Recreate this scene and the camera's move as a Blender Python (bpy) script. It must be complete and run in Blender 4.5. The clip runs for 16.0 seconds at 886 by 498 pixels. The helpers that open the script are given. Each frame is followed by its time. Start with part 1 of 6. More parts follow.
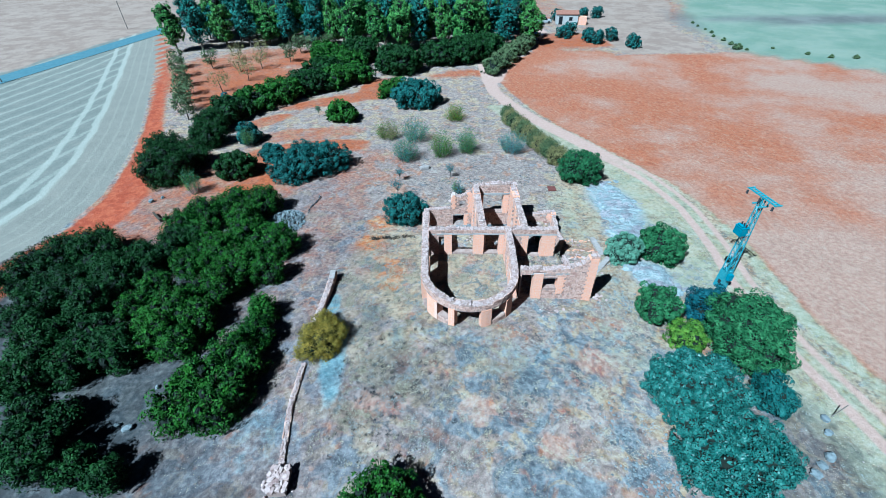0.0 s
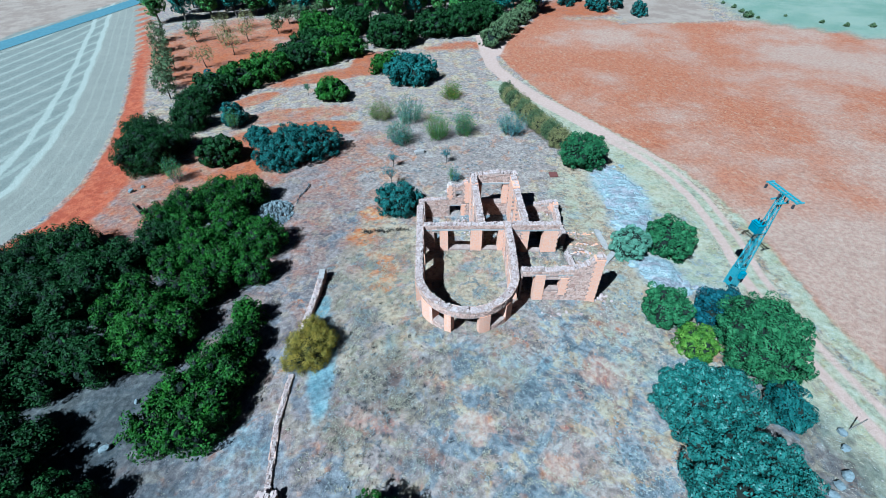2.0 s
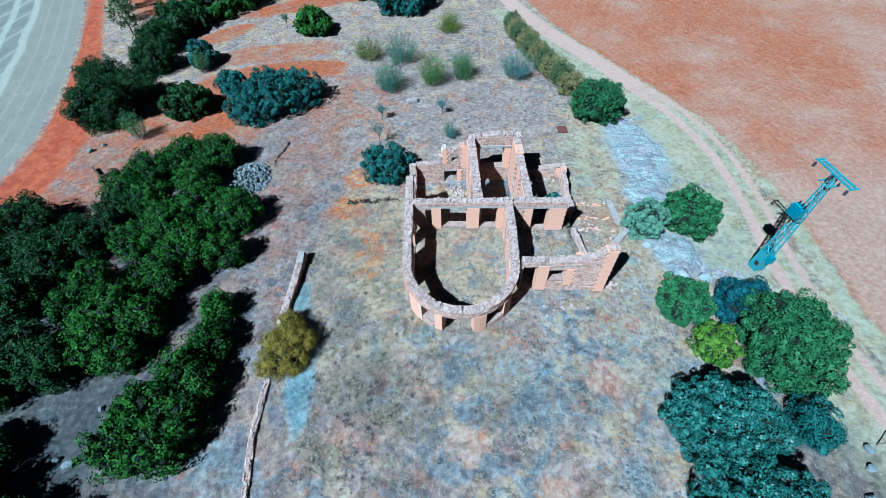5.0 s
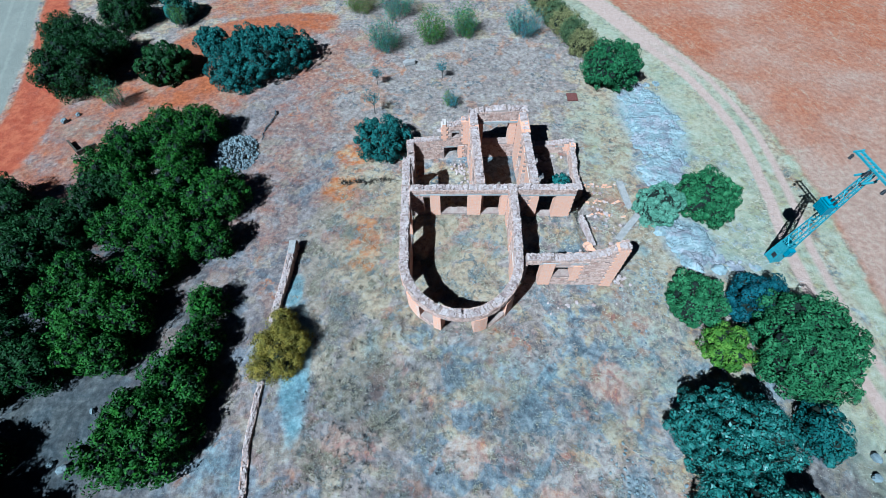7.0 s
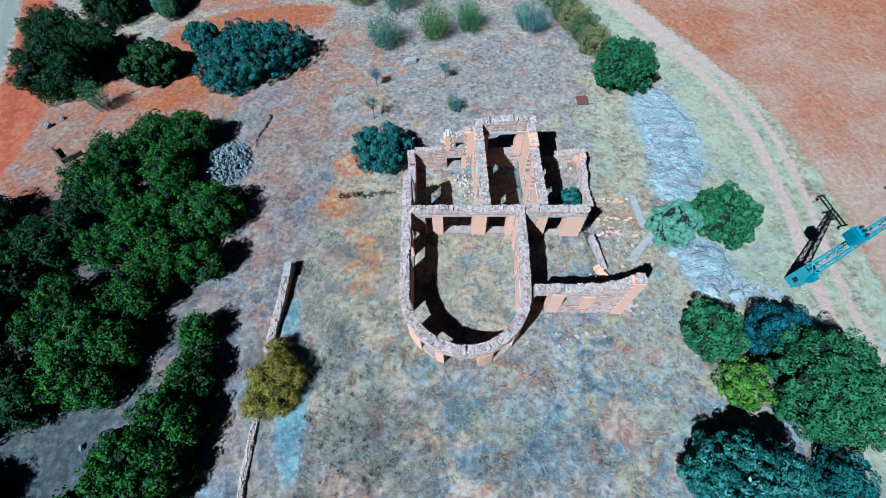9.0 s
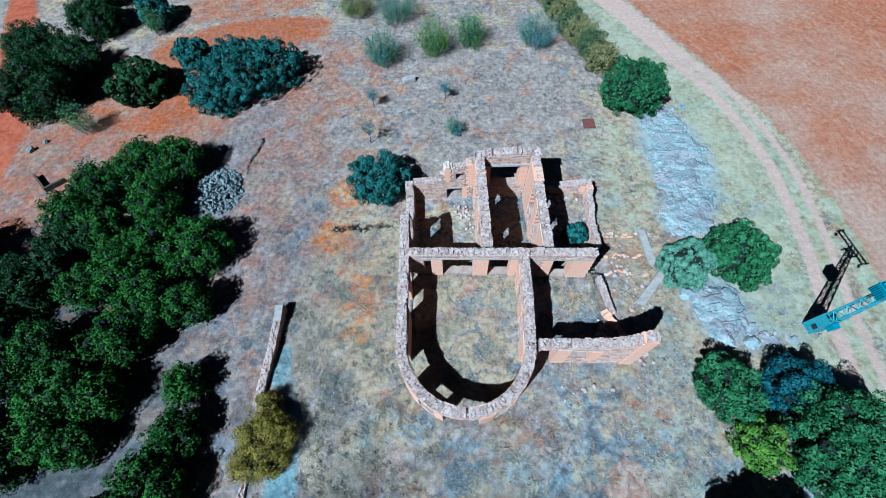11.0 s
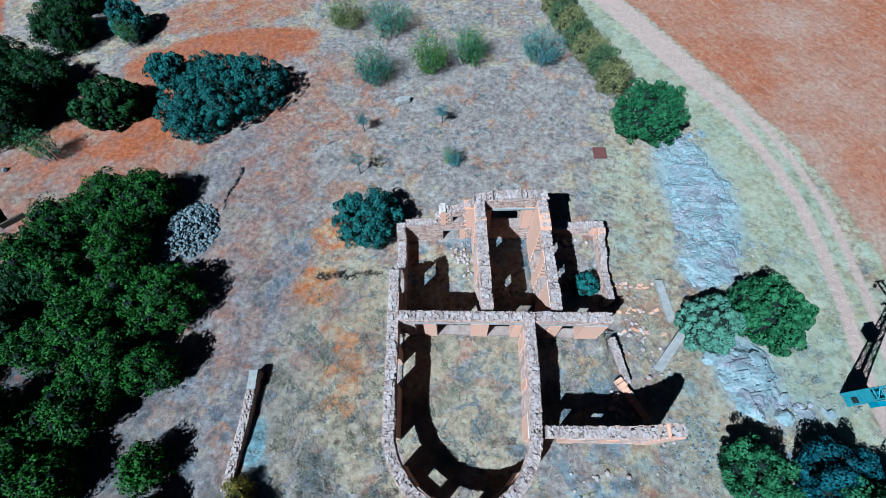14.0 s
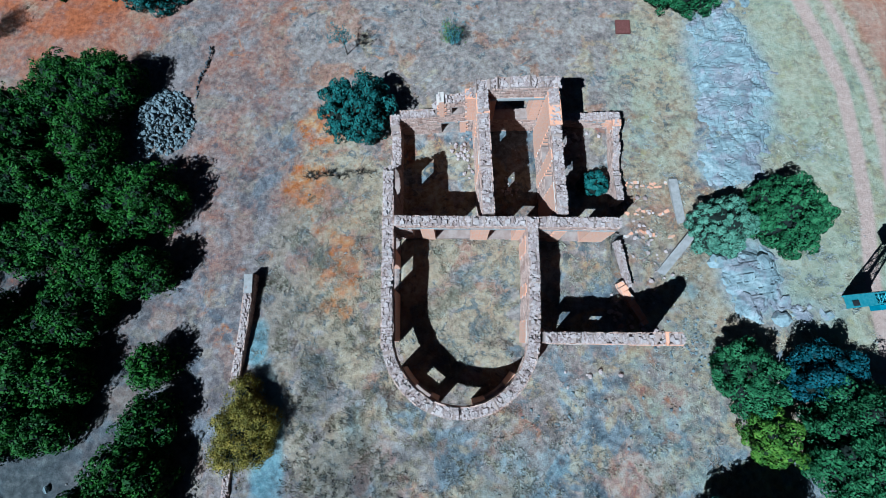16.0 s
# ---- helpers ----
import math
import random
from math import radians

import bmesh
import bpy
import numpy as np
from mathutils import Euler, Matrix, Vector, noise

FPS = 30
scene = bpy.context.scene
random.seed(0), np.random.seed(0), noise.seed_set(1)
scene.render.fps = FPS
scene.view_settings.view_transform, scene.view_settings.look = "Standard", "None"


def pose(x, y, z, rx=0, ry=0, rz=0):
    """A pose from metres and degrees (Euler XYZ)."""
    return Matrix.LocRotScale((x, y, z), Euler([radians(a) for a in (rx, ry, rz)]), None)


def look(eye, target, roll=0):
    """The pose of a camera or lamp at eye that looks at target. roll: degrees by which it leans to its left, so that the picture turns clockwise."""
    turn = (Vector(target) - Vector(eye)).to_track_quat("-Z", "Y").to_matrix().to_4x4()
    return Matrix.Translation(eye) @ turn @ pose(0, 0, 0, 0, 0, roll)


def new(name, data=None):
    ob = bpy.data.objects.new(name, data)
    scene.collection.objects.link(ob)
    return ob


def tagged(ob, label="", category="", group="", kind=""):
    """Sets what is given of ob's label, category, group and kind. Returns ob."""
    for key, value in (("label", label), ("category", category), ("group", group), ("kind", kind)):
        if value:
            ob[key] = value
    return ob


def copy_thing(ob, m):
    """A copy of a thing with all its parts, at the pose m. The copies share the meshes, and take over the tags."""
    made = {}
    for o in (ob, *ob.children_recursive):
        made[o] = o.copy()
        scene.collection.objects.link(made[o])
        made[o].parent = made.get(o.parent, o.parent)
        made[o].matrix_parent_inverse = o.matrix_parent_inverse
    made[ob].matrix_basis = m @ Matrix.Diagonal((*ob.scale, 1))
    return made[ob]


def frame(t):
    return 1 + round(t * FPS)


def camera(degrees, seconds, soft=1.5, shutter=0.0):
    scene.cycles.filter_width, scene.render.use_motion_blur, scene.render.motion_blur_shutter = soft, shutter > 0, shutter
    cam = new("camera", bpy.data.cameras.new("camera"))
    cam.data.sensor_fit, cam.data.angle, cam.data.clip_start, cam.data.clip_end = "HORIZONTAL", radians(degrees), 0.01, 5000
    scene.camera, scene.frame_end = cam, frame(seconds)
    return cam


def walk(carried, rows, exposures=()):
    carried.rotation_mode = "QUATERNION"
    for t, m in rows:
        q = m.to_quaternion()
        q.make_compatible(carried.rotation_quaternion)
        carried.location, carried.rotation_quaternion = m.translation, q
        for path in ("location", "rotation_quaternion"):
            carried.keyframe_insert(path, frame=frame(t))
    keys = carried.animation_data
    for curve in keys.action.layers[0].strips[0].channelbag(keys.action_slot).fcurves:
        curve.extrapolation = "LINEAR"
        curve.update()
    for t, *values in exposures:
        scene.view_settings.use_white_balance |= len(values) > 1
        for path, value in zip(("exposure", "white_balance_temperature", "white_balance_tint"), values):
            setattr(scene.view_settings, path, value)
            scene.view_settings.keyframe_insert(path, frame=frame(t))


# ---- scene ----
cam = camera(90.4, 16.0, 0.6)
PATH = [
    (0, (-0.313, 0.150, 21.855), (-0.290, 1.730, 20.629), -0.85),
    (0.5, (-0.278, 0.801, 21.884), (-0.255, 2.363, 20.634), -0.85),
    (1, (-0.171, 1.406, 21.920), (-0.149, 2.954, 20.654), -0.95),
    (1.5, (-0.137, 1.987, 21.977), (-0.110, 3.523, 20.696), -1.03),
    (2, (-0.056, 2.772, 22.051), (-0.029, 4.271, 20.726), -1.13),
    (2.5, (0.036, 3.608, 22.098), (0.061, 5.054, 20.716), -1.13),
    (3, (0.168, 4.418, 22.079), (0.191, 5.821, 20.653), -1.23),
    (3.5, (0.322, 5.216, 22.031), (0.342, 6.585, 20.573), -1.24),
    (4, (0.479, 5.982, 22.012), (0.495, 7.326, 20.531), -1.45),
    (6.5, (0.931, 9.823, 22.269), (0.924, 10.936, 20.608), -2.23),
    (7, (0.944, 10.547, 22.377), (0.935, 11.617, 20.688), -2.34),
    (7.5, (0.924, 11.249, 22.475), (0.912, 12.288, 20.766), -2.36),
    (8, (0.926, 11.950, 22.484), (0.911, 12.968, 20.763), -2.58),
    (10.5, (1.019, 15.594, 22.680), (0.997, 16.559, 20.928), -2.83),
    (11, (1.072, 16.377, 22.727), (1.049, 17.337, 20.972), -2.94),
    (11.5, (1.145, 17.141, 22.799), (1.119, 18.096, 21.041), -3.06),
    (12, (1.209, 17.884, 22.752), (1.184, 18.835, 20.993), -3.05),
    (12.5, (1.270, 18.592, 22.629), (1.243, 19.538, 20.866), -3.07),
    (13, (1.386, 19.246, 22.422), (1.356, 20.190, 20.659), -3.18),
    (13.5, (1.472, 19.973, 22.193), (1.440, 20.916, 20.429), -3.30),
    (14, (1.404, 20.546, 21.924), (1.379, 21.470, 20.151), -2.86),
    (14.5, (1.446, 20.914, 21.614), (1.419, 21.747, 19.795), -3.31),
    (15, (1.458, 21.401, 21.348), (1.426, 22.078, 19.466), -4.16),
    (15.5, (1.468, 21.736, 21.163), (1.428, 22.269, 19.236), -5.61),
    (16, (1.525, 21.930, 20.972), (1.483, 22.353, 19.017), -6.92),
]
walk(cam, [(t, look(eye, target, roll)) for t, eye, target, roll in PATH], [(0, 1.75, 4380, -11), (8, 1.57, 4380, -11), (14, 1.47, 4390, -11), (16, 1.34, 4400, -11)])

# ---- world and sun ----
SUN = Vector((-0.60, -0.62, 1.0)).normalized()
SUN_EL = math.asin(SUN.z)
SUN_ROT = math.atan2(SUN.x, SUN.y)

world = bpy.data.worlds.new("World")
scene.world = world
world.use_nodes = True
wn = world.node_tree
sky = wn.nodes.new("ShaderNodeTexSky")
sky.sky_type = "NISHITA"
sky.sun_disc = False
sky.sun_elevation = SUN_EL
sky.sun_rotation = SUN_ROT
sky.altitude = 3000
sky.air_density = 0.07
sky.dust_density = 0.1
sky.ozone_density = 2.0
wn.nodes["Background"].inputs["Strength"].default_value = 0.05
wn.links.new(sky.outputs[0], wn.nodes["Background"].inputs["Color"])

sun_data = bpy.data.lights.new("sun", "SUN")
sun_data.energy = 5.0
sun_data.angle = radians(0.5)
sun_data.color = (1.0, 0.96, 0.9)
sun_ob = new("sun", sun_data)
sun_ob.matrix_world = Matrix.Translation((0, 0, 60)) @ SUN.to_track_quat("Z", "Y").to_matrix().to_4x4()

# ---- materials ----


# scale on base colours, kept low so bounced light leaves shadows dark
ALBEDO_SCALE = 0.28


class Nodes:
    """A material's node tree, with short calls for the nodes used here."""

    def __init__(self, name, rough=0.9, metal=0.0):
        self.mat = bpy.data.materials.new(name)
        self.mat.use_nodes = True
        self.t = self.mat.node_tree
        self.bsdf = self.t.nodes["Principled BSDF"]
        self.bsdf.inputs["Roughness"].default_value = rough
        self.bsdf.inputs["Metallic"].default_value = metal
        self.bsdf.inputs["Specular IOR Level"].default_value = 0.25
        self.pos = self.t.nodes.new("ShaderNodeNewGeometry").outputs["Position"]
        self.albedo_scale = ALBEDO_SCALE

    def link(self, a, b):
        self.t.links.new(a, b)

    def noise(self, scale, detail=4.0, rough=0.6, vec=None, distortion=0.0):
        n = self.t.nodes.new("ShaderNodeTexNoise")
        n.inputs["Scale"].default_value = scale
        n.inputs["Detail"].default_value = detail
        n.inputs["Roughness"].default_value = rough
        n.inputs["Distortion"].default_value = distortion
        self.link(vec or self.pos, n.inputs["Vector"])
        return n.outputs["Fac"]

    def voronoi(self, scale, feature="F1", vec=None, out="Distance"):
        n = self.t.nodes.new("ShaderNodeTexVoronoi")
        n.feature = feature
        n.inputs["Scale"].default_value = scale
        self.link(vec or self.pos, n.inputs["Vector"])
        return n.outputs[out]

    def ramp(self, fac, *stops):
        n = self.t.nodes.new("ShaderNodeValToRGB")
        el = n.color_ramp.elements
        while len(el) < len(stops):
            el.new(0.5)
        for e, (p, c) in zip(el, stops):
            e.position = p
            e.color = (*c, 1) if len(c) == 3 else c
        self.link(fac, n.inputs["Fac"])
        return n.outputs["Color"]

    def step(self, fac, a, b):
        n = self.t.nodes.new("ShaderNodeMapRange")
        n.interpolation_type = "SMOOTHSTEP"
        n.inputs["From Min"].default_value = a
        n.inputs["From Max"].default_value = b
        self.link(fac, n.inputs["Value"])
        return n.outputs["Result"]

    def math(self, op, a, b=None):
        n = self.t.nodes.new("ShaderNodeMath")
        n.operation = op
        for k, v in enumerate((a, b)):
            if v is None:
                continue
            if isinstance(v, (int, float)):
                n.inputs[k].default_value = v
            else:
                self.link(v, n.inputs[k])
        return n.outputs[0]

    def mix(self, fac, a, b, blend="MIX"):
        n = self.t.nodes.new("ShaderNodeMix")
        n.data_type = "RGBA"
        n.blend_type = blend
        for key, v in ((0, fac), (6, a), (7, b)):
            if isinstance(v, (int, float)):
                n.inputs[key].default_value = v
            elif isinstance(v, tuple):
                n.inputs[key].default_value = (*v, 1)
            else:
                self.link(v, n.inputs[key])
        return n.outputs[2]

    def moved(self, dx, dy):
        n = self.t.nodes.new("ShaderNodeMapping")
        n.inputs["Location"].default_value = (dx, dy, 0)
        self.link(self.pos, n.inputs["Vector"])
        return n.outputs[0]

    def squeezed(self, sx, sy):
        n = self.t.nodes.new("ShaderNodeMapping")
        n.inputs["Scale"].default_value = (sx, sy, 1)
        self.link(self.pos, n.inputs["Vector"])
        return n.outputs[0]

    def random(self, island=False):
        if island:
            return self.t.nodes.new("ShaderNodeNewGeometry").outputs["Random Per Island"]
        return self.t.nodes.new("ShaderNodeObjectInfo").outputs["Random"]

    def attribute(self, name):
        n = self.t.nodes.new("ShaderNodeAttribute")
        n.attribute_name = name
        s = self.t.nodes.new("ShaderNodeSeparateColor")
        self.link(n.outputs["Color"], s.inputs[0])
        return s.outputs[0], s.outputs[1], s.outputs[2]

    def done(self, color, bump=None, strength=0.5, distance=0.05):
        # base colours scaled down to weaken bounced light and deepen the shadows
        color = tuple(self.albedo_scale * c for c in color) if isinstance(color, tuple) else self.mix(1.0, color, (self.albedo_scale,) * 3, "MULTIPLY")
        if isinstance(color, tuple):
            self.bsdf.inputs["Base Color"].default_value = (*color, 1)
        else:
            self.link(color, self.bsdf.inputs["Base Color"])
        if bump is not None:
            n = self.t.nodes.new("ShaderNodeBump")
            n.inputs["Strength"].default_value = strength
            n.inputs["Distance"].default_value = distance
            self.link(bump, n.inputs["Height"])
            self.link(n.outputs[0], self.bsdf.inputs["Normal"])
        return self.mat


def stone_material(name, dark, mid, light, island=True, albedo_scale=ALBEDO_SCALE):
    n = Nodes(name, 0.92)
    n.albedo_scale = albedo_scale
    r = n.random(island)
    base = n.ramp(r, (0.0, dark), (0.5, mid), (1.0, light))
    blot = n.noise(2.2, 5)
    col = n.mix(n.step(blot, 0.4, 0.7), base, light)
    col = n.mix(n.math("MULTIPLY", n.step(n.noise(7, 6), 0.5, 0.75), 0.5), col, dark)
    return n.done(col, n.noise(26, 6, 0.7), 0.8, 0.03)


def leaf_material(name, dark, mid, light, gloss=0.7):
    n = Nodes(name, gloss)
    n.bsdf.inputs["Specular IOR Level"].default_value = 0.12
    r = n.math("ADD", n.math("MULTIPLY", n.random(True), 0.26), n.math("MULTIPLY", n.step(n.noise(2.6, 3), 0.32, 0.68), 0.74))
    col = n.ramp(r, (0.08, dark), (0.5, mid), (0.95, light))
    ob = n.random()
    col = n.mix(n.math("MULTIPLY", ob, 0.35), col, light)
    return n.done(col)


def plain(name, a, b, rough=0.7, metal=0.0, scale=6.0, bump=0.3):
    n = Nodes(name, rough, metal)
    fac = n.noise(scale, 6, 0.65)
    return n.done(n.mix(n.step(fac, 0.3, 0.7), a, b), n.noise(scale * 6, 4), bump, 0.01)


def ground_material():
    n = Nodes("dry_ground", 0.95)
    red, pale, track = n.attribute("zone")
    edge, furrow, green = n.attribute("fields")
    dark, rock, straw = n.attribute("cover")
    bare, bareedge, dull = n.attribute("patches")
    teal, orange, verge = n.attribute("tints")
    tan, strip, clods = n.attribute("soils")
    warm, murk_and_shade, sward = n.attribute("moods")
    mid = n.noise(0.75, 6, 0.68)
    fine = n.noise(3.2, 7, 0.66)
    grit = n.noise(17.0, 6, 0.8)
    # matted blades: two crossing sets of short streaks
    fibre = n.math("MAXIMUM", n.noise(1.0, 5, 0.7, vec=n.squeezed(22, 5), distortion=2.5), n.noise(1.0, 5, 0.7, vec=n.squeezed(5, 20), distortion=2.5))
    # dry grass and earth: patches of lilac-grey, blue-grey, straw and rusty ground under dark tufts
    grass = n.ramp(fine, (0.30, (0.22, 0.165, 0.15)), (0.45, (0.45, 0.36, 0.325)), (0.58, (0.63, 0.52, 0.475)), (0.70, (0.80, 0.68, 0.62)))
    blue = n.step(n.math("SUBTRACT", n.noise(0.34, 5, 0.58, distortion=0.9), n.math("MULTIPLY", warm, 0.24)), 0.48, 0.55)
    grass = n.mix(n.math("MULTIPLY", blue, 0.72), grass, n.ramp(fine, (0.3, (0.11, 0.145, 0.18)), (0.48, (0.245, 0.30, 0.35)), (0.68, (0.48, 0.54, 0.58))))
    rust = n.step(n.math("ADD", n.noise(0.5, 5, 0.6, vec=n.moved(31, 7), distortion=0.6), n.math("MULTIPLY", n.math("ADD", red, orange), 0.2)), 0.57, 0.64)
    grass = n.mix(n.math("MULTIPLY", rust, 0.5), grass, n.ramp(fine, (0.3, (0.38, 0.17, 0.10)), (0.5, (0.70, 0.38, 0.25)), (0.7, (0.90, 0.60, 0.45))))
    yel = n.step(n.math("ADD", n.noise(0.6, 5, 0.62, vec=n.moved(-12, 40), distortion=0.6), n.math("ADD", n.math("MULTIPLY", n.math("SUBTRACT", straw, 0.5), 0.32), n.math("MULTIPLY", warm, 0.055))), 0.49, 0.57)
    grass = n.mix(n.math("MULTIPLY", yel, 0.85), grass, n.ramp(fine, (0.30, (0.32, 0.245, 0.17)), (0.44, (0.58, 0.455, 0.335)), (0.56, (0.76, 0.61, 0.46)), (0.72, (0.90, 0.76, 0.60))))
    clump = n.noise(1.5, 5, 0.7, vec=n.moved(5, -60), distortion=1.0)
    tuft = n.math("MULTIPLY", n.step(clump, 0.455, 0.40), n.step(n.noise(0.22, 3, 0.6, vec=n.moved(40, 11)), 0.40, 0.56))
    grass = n.mix(n.math("MULTIPLY", tuft, 0.75), grass, n.mix(n.step(fine, 0.4, 0.6), (0.07, 0.09, 0.11), (0.19, 0.23, 0.26)))
    warp = n.noise(2.0, 5, 0.66, vec=n.moved(70, 2), distortion=1.2)
    grass = n.mix(n.math("MULTIPLY", n.step(warp, 0.44, 0.36), 0.45), grass, (0.085, 0.085, 0.10))
    grass = n.mix(n.math("MULTIPLY", n.step(warp, 0.55, 0.64), 0.14), grass, (0.80, 0.72, 0.66))
    grass = n.mix(n.math("MULTIPLY", dull, 0.5), grass, n.ramp(fine, (0.3, (0.10, 0.08, 0.09)), (0.5, (0.25, 0.20, 0.215)), (0.70, (0.46, 0.38, 0.385))))
    baren = n.step(n.math("ADD", bare, n.math("MULTIPLY", n.math("SUBTRACT", n.noise(0.9, 7, 0.8), 0.5), 2.6)), 0.45, 0.95)
    grass = n.mix(n.math("MULTIPLY", baren, 0.85), grass, n.mix(n.step(fine, 0.35, 0.65), (0.60, 0.41, 0.34), (0.86, 0.67, 0.58)))
    ash = n.step(n.math("ADD", teal, n.math("MULTIPLY", n.math("SUBTRACT", n.noise(0.8, 6, 0.7), 0.5), 2.4)), 0.15, 1.15)
    grass = n.mix(n.math("MULTIPLY", ash, 0.8), grass, n.mix(n.step(fine, 0.35, 0.65), (0.24, 0.38, 0.43), (0.44, 0.58, 0.62)))
    embers = n.step(n.math("ADD", orange, n.math("MULTIPLY", n.math("SUBTRACT", n.noise(1.3, 7, 0.8, vec=n.moved(3, 9)), 0.5), 3.0)), 0.6, 1.15)
    grass = n.mix(n.math("MULTIPLY", embers, 0.85), grass, n.mix(n.step(fine, 0.35, 0.65), (0.66, 0.27, 0.13), (0.88, 0.50, 0.32)))
    sparks = n.math("MULTIPLY", n.step(n.noise(0.8, 5, 0.6, vec=n.moved(61, 33), distortion=0.8), 0.61, 0.72), n.math("SUBTRACT", 1.0, straw))
    grass = n.mix(n.math("MULTIPLY", sparks, 0.75), grass, n.mix(n.step(fine, 0.35, 0.65), (0.66, 0.28, 0.15), (0.88, 0.52, 0.36)))
    hay = n.step(n.math("ADD", verge, n.math("MULTIPLY", n.math("SUBTRACT", n.noise(0.8, 7, 0.8), 0.5), 1.4)), 0.3, 0.85)
    grass = n.mix(n.math("MULTIPLY", hay, 0.85), grass, n.mix(n.step(n.noise(0.5, 6, 0.75, vec=n.moved(8, 3)), 0.4, 0.62), n.ramp(fine, (0.3, (0.46, 0.455, 0.345)), (0.6, (0.64, 0.63, 0.49))), n.ramp(fine, (0.3, (0.54, 0.48, 0.36)), (0.6, (0.73, 0.67, 0.52)))))
    grass = n.mix(n.math("MULTIPLY", n.step(fibre, 0.54, 0.66), 0.22), grass, (0.80, 0.73, 0.62))
    grass = n.mix(n.math("MULTIPLY", n.step(fibre, 0.50, 0.40), 0.32), grass, (0.12, 0.12, 0.135))
    # dark ground patches, with painted shade at the grove, thicket and tower floor
    grass = n.mix(n.math("MULTIPLY", murk_and_shade, 0.9), grass, n.ramp(fine, (0.3, (0.03, 0.036, 0.04)), (0.5, (0.075, 0.082, 0.088)), (0.70, (0.19, 0.19, 0.19))))
    # light and dark mottling of the dry stalks
    mottle = n.noise(1.0, 6, 0.66, vec=n.moved(-30, 55), distortion=0.7)
    grass = n.mix(n.math("SUBTRACT", 0.68, n.math("MULTIPLY", warm, 0.36)), grass, n.ramp(mottle, (0.36, (0.16, 0.16, 0.18)), (0.50, (0.44, 0.44, 0.44)), (0.64, (0.66, 0.65, 0.64))), "OVERLAY")
    vivid = n.t.nodes.new("ShaderNodeHueSaturation")
    vivid.inputs["Saturation"].default_value = 1.32
    n.link(grass, vivid.inputs["Color"])
    grass = vivid.outputs[0]
    # red earth
    soil = n.ramp(fine, (0.25, (0.36, 0.085, 0.035)), (0.5, (0.60, 0.18, 0.075)), (0.75, (0.72, 0.30, 0.16)))
    streak = n.noise(1.1, 9, 0.82, distortion=1.6)
    # straw left in rows that follow the field's edge
    sep = n.t.nodes.new("ShaderNodeSeparateXYZ")
    n.link(n.pos, sep.inputs[0])
    rows = n.t.nodes.new("ShaderNodeCombineXYZ")
    n.link(n.math("MULTIPLY", edge, 230.0), rows.inputs[0])
    n.link(n.math("MULTIPLY", sep.outputs[1], 0.9), rows.inputs[1])
    row = n.noise(1.0, 6, 0.72, vec=rows.outputs[0], distortion=0.5)
    soil = n.mix(n.math("MULTIPLY", n.step(row, 0.44, 0.34), n.math("MULTIPLY", furrow, 0.7)), soil, (0.36, 0.11, 0.05))
    soil = n.mix(n.math("MULTIPLY", n.step(row, 0.52, 0.64), n.math("MULTIPLY", furrow, 0.42)), soil, (0.76, 0.53, 0.38))
    soil = n.mix(n.math("MULTIPLY", n.step(streak, 0.54, 0.66), n.math("MULTIPLY", furrow, 0.42)), soil, (0.80, 0.63, 0.42))
    soil = n.mix(n.math("MULTIPLY", n.step(n.noise(2.4, 7, 0.8, vec=n.moved(17, 4)), 0.58, 0.66), n.math("MULTIPLY", furrow, 0.6)), soil, (0.78, 0.68, 0.46))
    deep = n.mix(n.step(n.noise(1.2, 7, 0.8, vec=n.moved(2, 70)), 0.4, 0.62), (0.50, 0.075, 0.022), (0.74, 0.18, 0.07))
    soil = n.mix(n.math("MULTIPLY", strip, 0.95), soil, deep)
    far_big = n.noise(0.06, 5, 0.65, vec=n.moved(90, 20))
    soil = n.mix(n.math("MULTIPLY", n.step(n.math("ADD", far_big, n.math("MULTIPLY", bareedge, 0.3)), 0.46, 0.74), n.math("MULTIPLY", furrow, 0.66)), soil, n.mix(n.step(fine, 0.35, 0.65), (0.60, 0.41, 0.32), (0.80, 0.60, 0.48)))
    loose = n.math("MULTIPLY", n.math("SUBTRACT", 1.0, furrow), n.math("SUBTRACT", 1.0, strip))
    soil = n.mix(n.math("MULTIPLY", n.step(n.noise(0.9, 8, 0.8), 0.50, 0.62), n.math("MULTIPLY", loose, 0.55)), soil, n.mix(n.step(fine, 0.35, 0.65), (0.20, 0.13, 0.12), (0.42, 0.29, 0.26)))
    soil = n.mix(n.math("MULTIPLY", n.step(n.noise(2.6, 7, 0.8, vec=n.moved(1, 8)), 0.50, 0.40), n.math("MULTIPLY", loose, 0.6)), soil, (0.20, 0.075, 0.05))
    soil = n.mix(n.math("MULTIPLY", loose, n.step(n.noise(0.55, 6, 0.7, vec=n.moved(22, 5)), 0.42, 0.6)), soil, n.mix(n.step(fine, 0.35, 0.65), (0.42, 0.095, 0.022), (0.72, 0.20, 0.06)))
    # mown stubble: straw swaths that run beside the road, two bright wheel lines inside the edge
    wob = n.math("MULTIPLY", n.math("SUBTRACT", n.noise(0.06, 4, 0.6), 0.5), 3.0)
    across = n.math("SUBTRACT", sep.outputs[0], n.math("MULTIPLY", sep.outputs[1], 0.118))
    swath = n.math("SINE", n.math("MULTIPLY", n.math("ADD", across, wob), 6.283 / 3.1))
    fray = n.math("MULTIPLY", n.math("SUBTRACT", fine, 0.5), 1.6)
